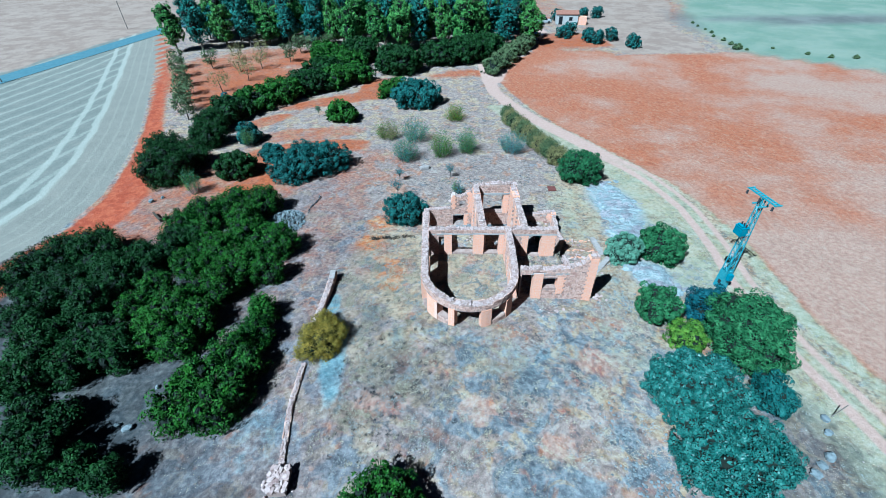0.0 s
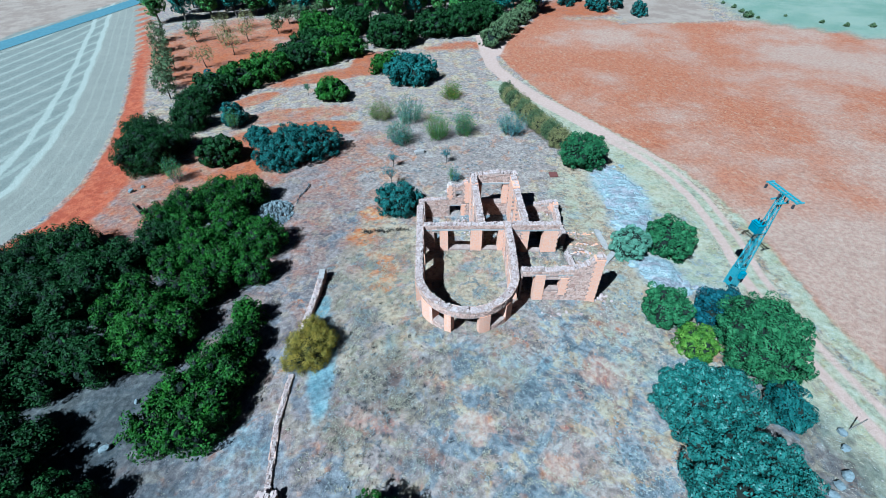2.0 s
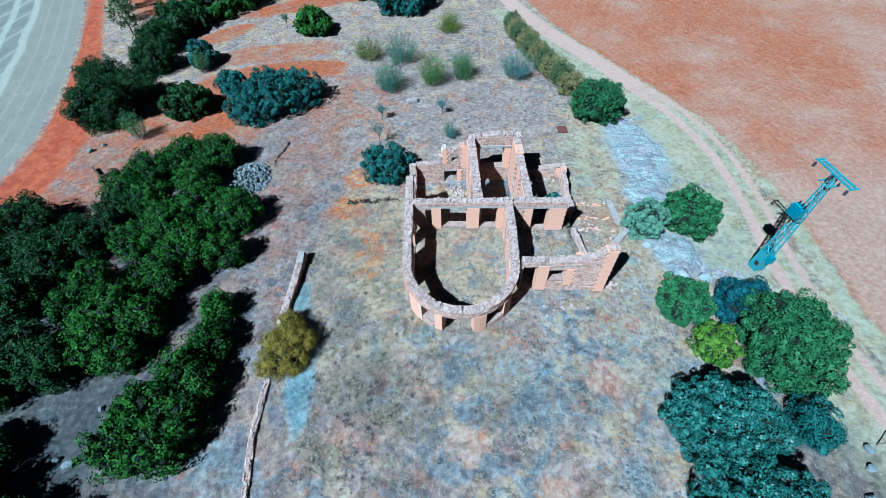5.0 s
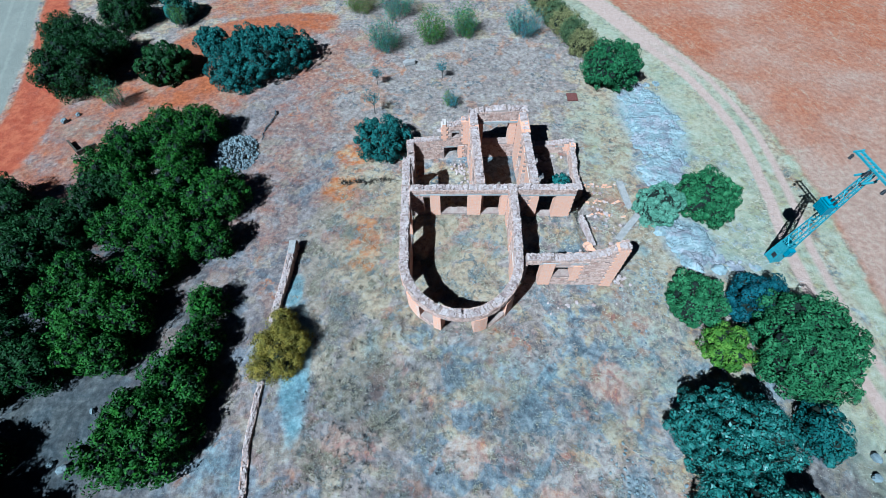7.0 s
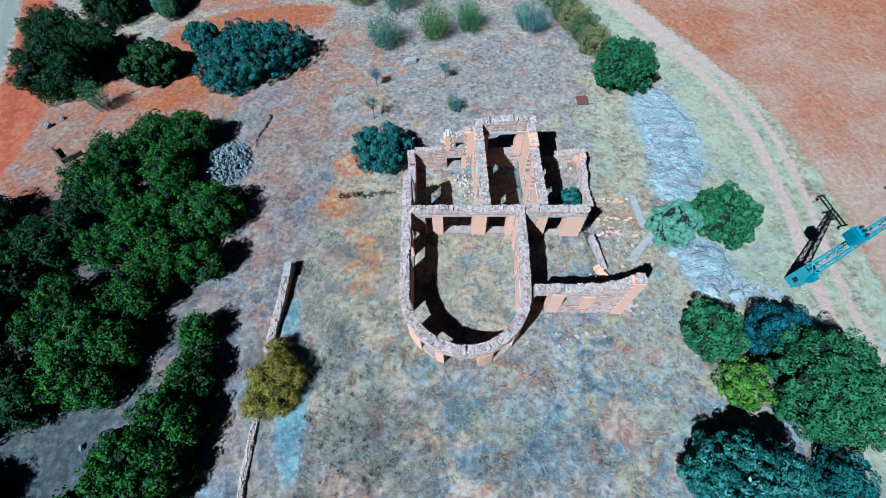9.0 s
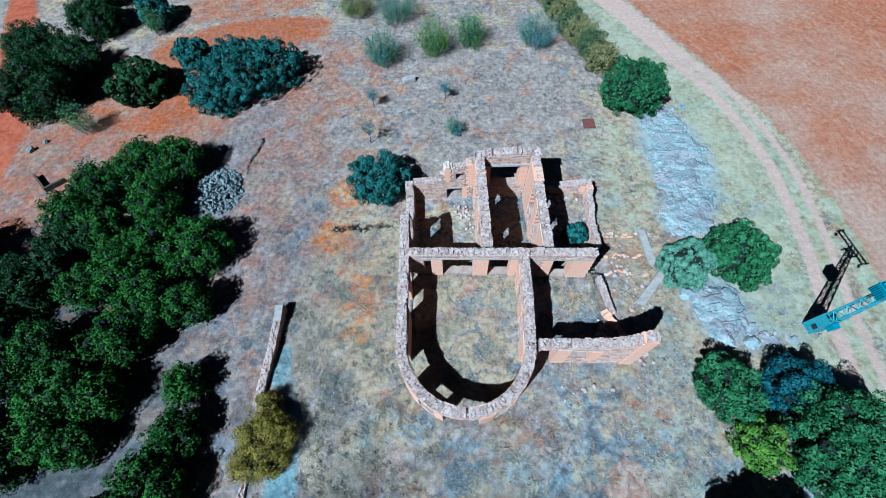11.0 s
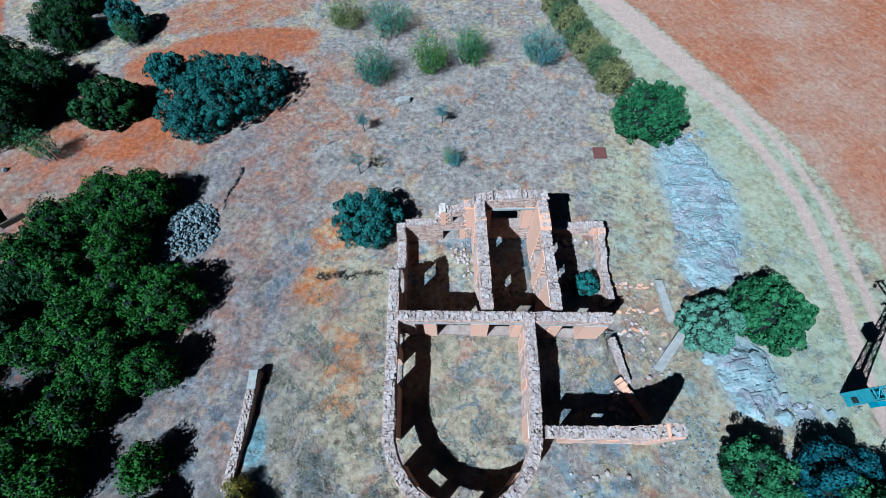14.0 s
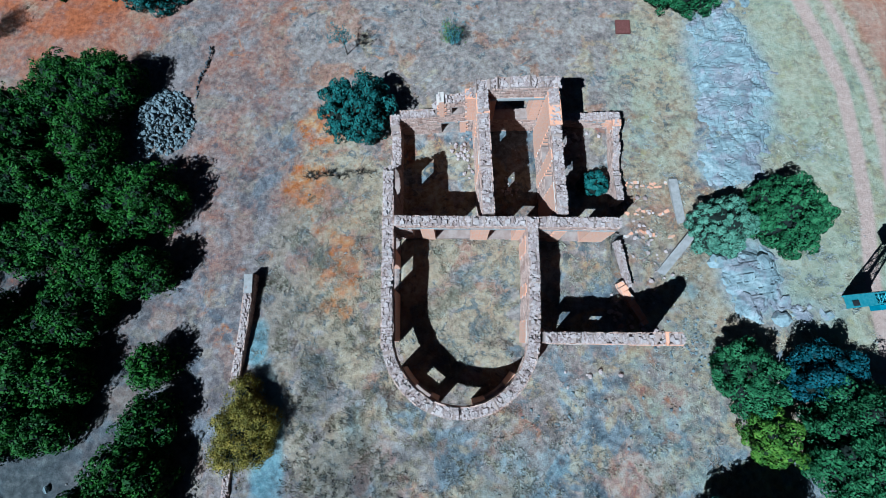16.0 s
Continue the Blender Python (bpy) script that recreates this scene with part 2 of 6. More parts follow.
    stub = n.ramp(n.noise(0.35, 7, 0.72), (0.32, (0.27, 0.27, 0.235)), (0.52, (0.345, 0.335, 0.29)), (0.70, (0.42, 0.38, 0.32)))
    stub = n.mix(n.math("MULTIPLY", n.step(fine, 0.42, 0.68), 0.35), stub, (0.47, 0.44, 0.37))
    inside = n.step(n.math("ADD", edge, n.math("MULTIPLY", n.math("SUBTRACT", mid, 0.5), 0.02)), 0.066, 0.074)
    stub = n.mix(n.math("MULTIPLY", n.math("MULTIPLY", n.step(n.math("ADD", swath, fray), 0.45, 1.05), inside), 0.62), stub, (0.60, 0.58, 0.49))
    stub = n.mix(n.math("MULTIPLY", n.math("MULTIPLY", n.step(n.math("ADD", swath, fray), -0.5, -1.1), inside), 0.35), stub, (0.25, 0.265, 0.225))
    outer = n.math("SINE", n.math("ADD", n.math("MULTIPLY", edge, 6.283 * 100 / 1.5), wob))
    stub = n.mix(n.math("MULTIPLY", n.math("MULTIPLY", n.step(n.math("ADD", outer, fray), 0.5, 1.1), n.math("SUBTRACT", 1.0, inside)), 0.5), stub, (0.56, 0.53, 0.45))
    stub = n.mix(n.math("MULTIPLY", n.math("SUBTRACT", 1.0, inside), 0.4), stub, (0.50, 0.42, 0.34))
    for off in (0.069, 0.096):
        gap = n.math("ABSOLUTE", n.math("SUBTRACT", n.math("ADD", edge, n.math("MULTIPLY", n.math("SUBTRACT", n.noise(0.15, 4, 0.6), 0.5), 0.012)), off))
        stub = n.mix(n.math("MULTIPLY", n.step(n.math("ADD", gap, n.math("MULTIPLY", n.math("SUBTRACT", fine, 0.5), 0.008)), 0.0062, 0.0025), 0.75), stub, (0.68, 0.66, 0.56))
    # wheel track
    dirt = n.mix(n.step(fine, 0.35, 0.7), (0.78, 0.50, 0.40), (0.90, 0.61, 0.50))
    redness = n.math("ADD", red, n.math("MULTIPLY", n.math("SUBTRACT", n.noise(0.6, 8, 0.8), 0.5), 2.0))
    col = n.mix(n.step(redness, 0.2, 0.95), grass, soil)
    col = n.mix(n.step(n.math("ADD", pale, n.math("MULTIPLY", n.math("SUBTRACT", mid, 0.5), 0.4)), 0.4, 0.6), col, stub)
    col = n.mix(n.step(n.math("ADD", tan, n.math("MULTIPLY", n.math("SUBTRACT", mid, 0.5), 0.5)), 0.35, 0.65), col, n.mix(n.step(n.noise(0.25, 6, 0.7), 0.4, 0.6), (0.46, 0.315, 0.245), (0.60, 0.435, 0.345)))
    col = n.mix(n.math("MULTIPLY", green, 0.9), col, n.mix(n.step(n.noise(0.07, 7, 0.7), 0.38, 0.62), (0.26, 0.38, 0.27), (0.42, 0.49, 0.37)))
    col = n.mix(n.math("MULTIPLY", dark, 0.8), col, n.mix(n.step(n.noise(0.1, 6, 0.7), 0.4, 0.6), (0.20, 0.18, 0.18), (0.33, 0.31, 0.29)))
    col = n.mix(n.math("MULTIPLY", rock, 0.85), col, n.mix(n.step(n.noise(1.1, 6, 0.7, distortion=1.0), 0.4, 0.6), n.mix(n.step(fine, 0.35, 0.6), (0.36, 0.44, 0.45), (0.56, 0.66, 0.66)), n.mix(n.step(fine, 0.35, 0.6), (0.40, 0.40, 0.43), (0.60, 0.60, 0.63))))
    col = n.mix(n.step(n.math("ADD", track, n.math("MULTIPLY", n.math("SUBTRACT", fine, 0.5), 0.3)), 0.22, 0.62), col, dirt)
    col = n.mix(n.math("MULTIPLY", n.step(grit, 0.58, 0.75), 0.14), col, (0.80, 0.75, 0.70))
    col = n.mix(n.math("MULTIPLY", n.step(grit, 0.44, 0.28), 0.22), col, (0.07, 0.07, 0.075))
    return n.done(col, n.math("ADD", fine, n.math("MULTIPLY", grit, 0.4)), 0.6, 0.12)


def brick_material():
    n = Nodes("brick", 0.9)
    n.albedo_scale = 0.42
    s = n.t.nodes.new("ShaderNodeSeparateXYZ")
    n.link(n.pos, s.inputs[0])
    c = n.t.nodes.new("ShaderNodeCombineXYZ")
    n.link(n.math("ADD", s.outputs[0], s.outputs[1]), c.inputs[0])
    n.link(s.outputs[2], c.inputs[1])
    b = n.t.nodes.new("ShaderNodeTexBrick")
    n.link(c.outputs[0], b.inputs["Vector"])
    for key, v in (("Scale", 1.0), ("Brick Width", 0.27), ("Row Height", 0.065), ("Mortar Size", 0.008)):
        b.inputs[key].default_value = v
    b.inputs["Color1"].default_value = (1.0, 0.47, 0.28, 1)
    b.inputs["Color2"].default_value = (0.93, 0.40, 0.23, 1)
    b.inputs["Mortar"].default_value = (0.76, 0.60, 0.52, 1)
    col = n.mix(n.math("MULTIPLY", n.step(n.noise(2.5, 6), 0.5, 0.75), 0.6), b.outputs["Color"], (0.72, 0.45, 0.34))
    return n.done(col, b.outputs["Fac"], -0.35, 0.01)


GROUND = ground_material()
BRICK = brick_material()
RUBBLE = stone_material("rubble_stone", (0.42, 0.265, 0.235), (0.70, 0.49, 0.445), (0.88, 0.66, 0.60), albedo_scale=0.33)
FACING = stone_material("facing_stone", (0.44, 0.24, 0.18), (0.72, 0.43, 0.335), (0.86, 0.57, 0.46), albedo_scale=0.38)
MORTAR = plain("lime_mortar", (0.52, 0.33, 0.27), (0.76, 0.55, 0.47), 0.95, 0, 3.0, 0.9)
PLASTER = plain("old_plaster", (0.60, 0.53, 0.50), (0.72, 0.67, 0.64), 0.9, 0, 3.0, 0.4)
STONE_PART = stone_material("coping_stone", (0.42, 0.28, 0.25), (0.66, 0.475, 0.43), (0.82, 0.63, 0.575), island=False, albedo_scale=0.33)
FIELD_STONE = stone_material("field_stone", (0.24, 0.19, 0.18), (0.44, 0.36, 0.335), (0.64, 0.54, 0.50))
DARK_STONE = stone_material("dark_stone", (0.05, 0.055, 0.065), (0.11, 0.115, 0.13), (0.22, 0.23, 0.25))
GREY_ROCK = stone_material("grey_rock", (0.17, 0.19, 0.21), (0.29, 0.32, 0.34), (0.44, 0.48, 0.50))


def bedrock_material():
    """Layered grey-blue rock, bleached on top, with lilac beds and dark lichen in the joints."""
    n = Nodes("bedrock", 0.92)
    beds = n.noise(1.0, 6, 0.65, vec=n.squeezed(0.8, 1.3), distortion=1.8)
    col = n.ramp(beds, (0.34, (0.28, 0.31, 0.33)), (0.46, (0.42, 0.47, 0.49)), (0.56, (0.53, 0.59, 0.60)), (0.68, (0.68, 0.70, 0.69)))
    col = n.mix(n.math("MULTIPLY", n.step(n.noise(0.7, 4, 0.6, vec=n.moved(4, 13)), 0.47, 0.58), 0.8), col, n.mix(n.step(beds, 0.4, 0.6), (0.36, 0.31, 0.35), (0.62, 0.54, 0.57)))
    col = n.mix(n.math("MULTIPLY", n.step(n.noise(6.0, 7, 0.75), 0.50, 0.64), 0.6), col, (0.22, 0.27, 0.29))
    col = n.mix(n.math("MULTIPLY", n.step(n.noise(2.2, 6, 0.7, vec=n.moved(7, 1)), 0.60, 0.68), 0.7), col, (0.52, 0.47, 0.33))
    return n.done(col, n.math("ADD", beds, n.math("MULTIPLY", n.noise(14, 6, 0.7), 0.3)), 0.45, 0.05)


BEDROCK = bedrock_material()
CONCRETE = plain("concrete", (0.50, 0.42, 0.39), (0.70, 0.60, 0.56), 0.9, 0, 4.0, 0.3)
OAK = leaf_material("oak_leaf", (0.008, 0.032, 0.004), (0.030, 0.112, 0.007), (0.090, 0.26, 0.014))
OAK_DARK = leaf_material("dark_oak_leaf", (0.005, 0.021, 0.005), (0.016, 0.062, 0.010), (0.046, 0.14, 0.020))
TEAL = leaf_material("blue_green_leaf", (0.014, 0.065, 0.062), (0.036, 0.155, 0.140), (0.085, 0.26, 0.225))
DEEP_BLUE = leaf_material("deep_blue_leaf", (0.008, 0.045, 0.058), (0.022, 0.105, 0.13), (0.06, 0.21, 0.24))
FRESH = leaf_material("fresh_green_leaf", (0.022, 0.085, 0.028), (0.056, 0.19, 0.062), (0.13, 0.32, 0.12))
SILVER_TEAL = leaf_material("silvery_teal_leaf", (0.020, 0.085, 0.075), (0.058, 0.20, 0.165), (0.14, 0.35, 0.29), 0.4)
LIGHT_TEAL = leaf_material("pale_teal_leaf", (0.09, 0.22, 0.14), (0.20, 0.40, 0.26), (0.34, 0.55, 0.38))
LIME = leaf_material("lime_leaf", (0.05, 0.13, 0.012), (0.14, 0.29, 0.026), (0.28, 0.44, 0.05))
YELLOW = leaf_material("yellow_broom_leaf", (0.06, 0.075, 0.010), (0.24, 0.21, 0.022), (0.66, 0.45, 0.06))
PINE = leaf_material("pine_needle", (0.03, 0.12, 0.028), (0.11, 0.31, 0.06), (0.24, 0.50, 0.10))
BLUE_PINE = leaf_material("blue_pine_needle", (0.018, 0.095, 0.08), (0.055, 0.22, 0.18), (0.13, 0.40, 0.31))
ALMOND = leaf_material("almond_leaf", (0.06, 0.10, 0.04), (0.13, 0.19, 0.075), (0.24, 0.30, 0.13))
GREYGREEN = leaf_material("grey_green_leaf", (0.04, 0.14, 0.07), (0.11, 0.29, 0.14), (0.24, 0.46, 0.24))
BLUISH = leaf_material("bluish_leaf", (0.05, 0.15, 0.16), (0.12, 0.29, 0.31), (0.24, 0.44, 0.46))
DRYLEAF = leaf_material("dry_leaf", (0.15, 0.14, 0.05), (0.30, 0.27, 0.10), (0.50, 0.44, 0.18))
BARK = plain("bark", (0.09, 0.065, 0.05), (0.18, 0.14, 0.11), 0.95, 0, 5.0, 0.9)


def grass_material():
    """Dry blades: straw, bleached, grey-blue and rusty stalks in drifts."""
    n = Nodes("dry_blades", 0.9)
    n.bsdf.inputs["Specular IOR Level"].default_value = 0.1
    r = n.random(True)
    drift = n.noise(0.7, 4, 0.6, distortion=0.6)
    straw = n.ramp(r, (0.0, (0.58, 0.46, 0.32)), (0.5, (0.78, 0.66, 0.47)), (1.0, (0.95, 0.86, 0.68)))
    grey = n.ramp(r, (0.0, (0.36, 0.38, 0.39)), (0.5, (0.54, 0.55, 0.55)), (1.0, (0.78, 0.76, 0.72)))
    rusty = n.ramp(r, (0.0, (0.46, 0.30, 0.22)), (0.6, (0.68, 0.49, 0.38)), (1.0, (0.86, 0.69, 0.56)))
    col = n.mix(n.step(drift, 0.42, 0.54), grey, straw)
    return n.done(n.mix(n.step(n.noise(0.5, 4, 0.6, vec=n.moved(9, 44)), 0.54, 0.64), col, rusty))


BLADES = grass_material()
# near-black crown core: shade between the leaf clumps, put into the colour
GAP_SHADE = plain("crown_gap_shade", (0.004, 0.010, 0.005), (0.008, 0.02, 0.009), 0.9, 0, 3.0, 0.6)
STEEL = plain("galvanised_steel_paint", (0.12, 0.48, 0.58), (0.24, 0.66, 0.74), 0.5, 0.2, 8.0, 0.1)
TRANSFO = plain("transformer_paint", (0.05, 0.34, 0.48), (0.09, 0.46, 0.60), 0.45, 0.1, 5.0, 0.1)
DARKMETAL = plain("dark_insulator", (0.03, 0.03, 0.035), (0.06, 0.06, 0.07), 0.4, 0.0, 5.0, 0.1)
RUST = plain("rusty_plate", (0.24, 0.07, 0.055), (0.34, 0.12, 0.10), 0.8, 0.2, 9.0, 0.3)
ASPHALT = plain("weathered_asphalt", (0.13, 0.26, 0.32), (0.19, 0.34, 0.40), 0.85, 0, 2.0, 0.3)
WHITEWASH = plain("whitewash", (0.70, 0.66, 0.62), (0.80, 0.77, 0.74), 0.9, 0, 2.0, 0.2)
ROOFTILE = plain("clay_roof", (0.42, 0.17, 0.11), (0.55, 0.27, 0.19), 0.9, 0, 2.5, 0.5)
CHAR = plain("charred_wood", (0.02, 0.018, 0.016), (0.05, 0.042, 0.036), 0.95, 0, 8.0, 0.5)
# colour of scorched brush, also used as painted shade on the stone footing
SCORCH_AND_SHADE = plain("scorched_stalks_and_shade", (0.07, 0.05, 0.035), (0.16, 0.12, 0.08), 0.95, 0, 6.0, 0.5)
DEADWEED = plain("dead_weed", (0.045, 0.05, 0.055), (0.11, 0.11, 0.115), 0.95, 0, 4.0, 0.4)
WOOD = plain("weathered_wood", (0.22, 0.18, 0.15), (0.36, 0.31, 0.27), 0.9, 0, 5.0, 0.5)
CARPAINT = plain("white_car_paint", (0.75, 0.75, 0.76), (0.8, 0.8, 0.8), 0.3, 0, 2.0, 0.0)
GLASSY = plain("dark_glass", (0.02, 0.025, 0.03), (0.03, 0.035, 0.04), 0.1, 0, 2.0, 0.0)
BLUEPAINT = plain("blue_paint", (0.03, 0.09, 0.22), (0.05, 0.13, 0.28), 0.4, 0, 2.0, 0.0)
RUBBER = plain("rubber", (0.02, 0.02, 0.02), (0.03, 0.03, 0.03), 0.8, 0, 4.0, 0.1)

# ---- mesh helpers ----


def make_mesh(name, verts, faces, mats, index=None, smooth=False):
    me = bpy.data.meshes.new(name)
    me.from_pydata([tuple(v) for v in verts], [], [tuple(f) for f in faces])
    for m in (mats if isinstance(mats, (list, tuple)) else [mats]):
        me.materials.append(m)
    if index is not None:
        me.polygons.foreach_set("material_index", np.asarray(index, dtype=np.int32))
    if smooth:
        me.polygons.foreach_set("use_smooth", np.ones(len(me.polygons), dtype=bool))
    me.update()
    return me


def linked(name, me, parent=None, label="", m=None):
    ob = new(name, me)
    if parent is not None:
        ob.parent = parent
    if m is not None:
        ob.matrix_basis = m
    return tagged(ob, label)


def thing(name, x, y, z, label, category, group="", turn=0.0, kind=""):
    ob = new(name)
    ob.empty_display_size = 0.2
    ob.matrix_basis = pose(x, y, z, 0, 0, turn)
    return tagged(ob, label, category, group, kind)


class Soup:
    """Collects blocks, rods and sheets into one mesh."""

    def __init__(self, seed=0):
        self.v, self.f, self.r = [], [], random.Random(seed)

    def add(self, verts, faces):
        k = len(self.v)
        self.v.extend(verts)
        self.f.extend([tuple(i + k for i in f) for f in faces])

    def box(self, m, size, jitter=0.0, taper=0.0):
        sx, sy, sz = (s / 2 for s in size)
        r = self.r
        vs = []
        for z in (-1, 1):
            g = 1 - taper * (z > 0)
            for x, y in ((-1, -1), (1, -1), (1, 1), (-1, 1)):
                p = Vector((x * sx * g, y * sy * g, z * sz))
                if jitter:
                    p += Vector((r.uniform(-1, 1) * size[0], r.uniform(-1, 1) * size[1], r.uniform(-1, 1) * size[2])) * jitter
                vs.append(m @ p)
        self.add(vs, ((0, 3, 2, 1), (4, 5, 6, 7), (0, 1, 5, 4), (1, 2, 6, 5), (2, 3, 7, 6), (3, 0, 4, 7)))

    def rod(self, a, b, ra, rb=None, n=6, cap=True):
        a, b = Vector(a), Vector(b)
        rb = ra if rb is None else rb
        q = (b - a).to_track_quat("Z", "Y").to_matrix()
        vs = []
        for p, rr in ((a, ra), (b, rb)):
            for i in range(n):
                w = 2 * math.pi * i / n
                vs.append(p + q @ Vector((rr * math.cos(w), rr * math.sin(w), 0)))
        fs = [(i, (i + 1) % n, n + (i + 1) % n, n + i) for i in range(n)]
        if cap:
            fs += [tuple(range(n - 1, -1, -1)), tuple(range(n, 2 * n))]
        self.add(vs, fs)

    def rock(self, m, size, n=8, rough=0.18):
        """An uneven stone: a squashed cut ball."""
        r = self.r
        rings = ((-0.5, 0.75), (-0.05, 1.0), (0.32, 0.86), (0.5, 0.45))
        vs = []
        for z, w in rings:
            for i in range(n):
                a = 2 * math.pi * (i + 0.3 * z) / n
                k = 1 + r.uniform(-rough, rough)
                vs.append(m @ Vector((0.5 * size[0] * w * k * math.cos(a), 0.5 * size[1] * w * k * math.sin(a), size[2] * (z + r.uniform(-0.06, 0.06)))))
        fs = []
        for j in range(len(rings) - 1):
            for i in range(n):
                a, b = j * n + i, j * n + (i + 1) % n
                fs.append((a, b, b + n, a + n))
        fs.append(tuple(range(n * (len(rings) - 1), n * len(rings))))
        self.add(vs, fs)

    def mesh(self, name, mats, smooth=False):
        return make_mesh(name, self.v, self.f, mats, None, smooth)


def part(name, soup, material, parent, label="", smooth=False):
    return linked(name, soup.mesh(name, material, smooth), parent, label)


# ---- terrain ----


def terrain(x, y):
    """Height of the ground: a low mound under the ruin, falling gently to the north."""
    x, y = np.asarray(x, dtype=float), np.asarray(y, dtype=float)
    spread = np.where(y > 18, 140.0, 200.0)
    h = 1.45 * np.exp(-((x - 2) ** 2 / 220 + (y - 18) ** 2 / spread)) - 0.03 * np.clip(y - 20, -20, 60) - 0.6
    h = h + 0.05 * np.sin(0.7 * x + 0.4 * y) * np.sin(0.5 * y - 0.3 * x) * np.exp(-((x / 60) ** 2 + ((y - 30) / 60) ** 2))
    nave = (x > -1.1) & (x < 4.85) & (y > 22.4) & (y < 27.1) | (((x - 1.76) / 2.98) ** 2 + ((y - 22.45) / 3.18) ** 2 < 1)
    h = np.where(nave, 0.62, h)
    wing = (x > 4.85) & (x < 9.2) & (y > 22.0) & (y < 27.1)
    h = np.where(wing, 0.42, h)
    north = (x > -1.1) & (x < 9.9) & (y > 27.1) & (y < 33.3)
    h = np.where(north, np.where(x > 6.3, -0.75, -1.0), h)
    return h


def gz(x, y):
    return float(terrain(x, y))


def along(points, y):
    p = sorted(points)
    return np.interp(y, [a for a, _ in p], [b for _, b in p])


TRACK = [(-40, 26.0), (8, 23.4), (13.5, 22.7), (17, 22.25), (20.5, 22.1), (24.5, 22.4), (28, 23.0), (31.5, 23.4), (35, 23.5), (38, 23.1), (41, 22.4), (43.5, 21.5), (45.7, 20.4), (47.6, 19.5), (54.7, 16.2), (60, 13.6), (66.5, 11.2), (73, 9.6), (80.6, 9.4)]
FIELD_W = [(-60, 28.0), (14.6, 25.4), (20, 25.0), (28.4, 25.7), (34, 25.4), (39.4, 24.5), (46.5, 21.4), (56.7, 16.6), (64, 13.9), (72, 12.2), (80.5, 11.0), (86, 12.3), (92, 15.6), (101.7, 22.1), (112, 29.0)]
STUBBLE_E = [(-60, -41.0), (20, -37.5), (28.6, -36.2), (33.7, -34.2), (39.8, -34.2), (48.7, -36.7), (58.9, -40.3), (88, -53.0), (116.3, -65.7), (200, -104.0)]


def smooth_step(v, a, b):
    k = np.clip((v - a) / (b - a), 0, 1)
    return k * k * (3 - 2 * k)


def spot(x, y, cx, cy, rx, ry, turn=0.0):
    c, s = math.cos(radians(turn)), math.sin(radians(turn))
    u, v = (x - cx) * c + (y - cy) * s, -(x - cx) * s + (y - cy) * c
    return smooth_step(np.sqrt((u / rx) ** 2 + (v / ry) ** 2), 1.25, 0.7)


def axis(lo, hi, step, far):
    mid = list(np.arange(lo, hi + step / 2, step))
    a, d = [], step
    v = lo
    while v > -far:
        d *= 1.09
        v -= d
        a.append(v)
    b, d, v = [], step, hi
    while v < far:
        d *= 1.09
        v += d
        b.append(v)
    return np.array(a[::-1] + mid + b)


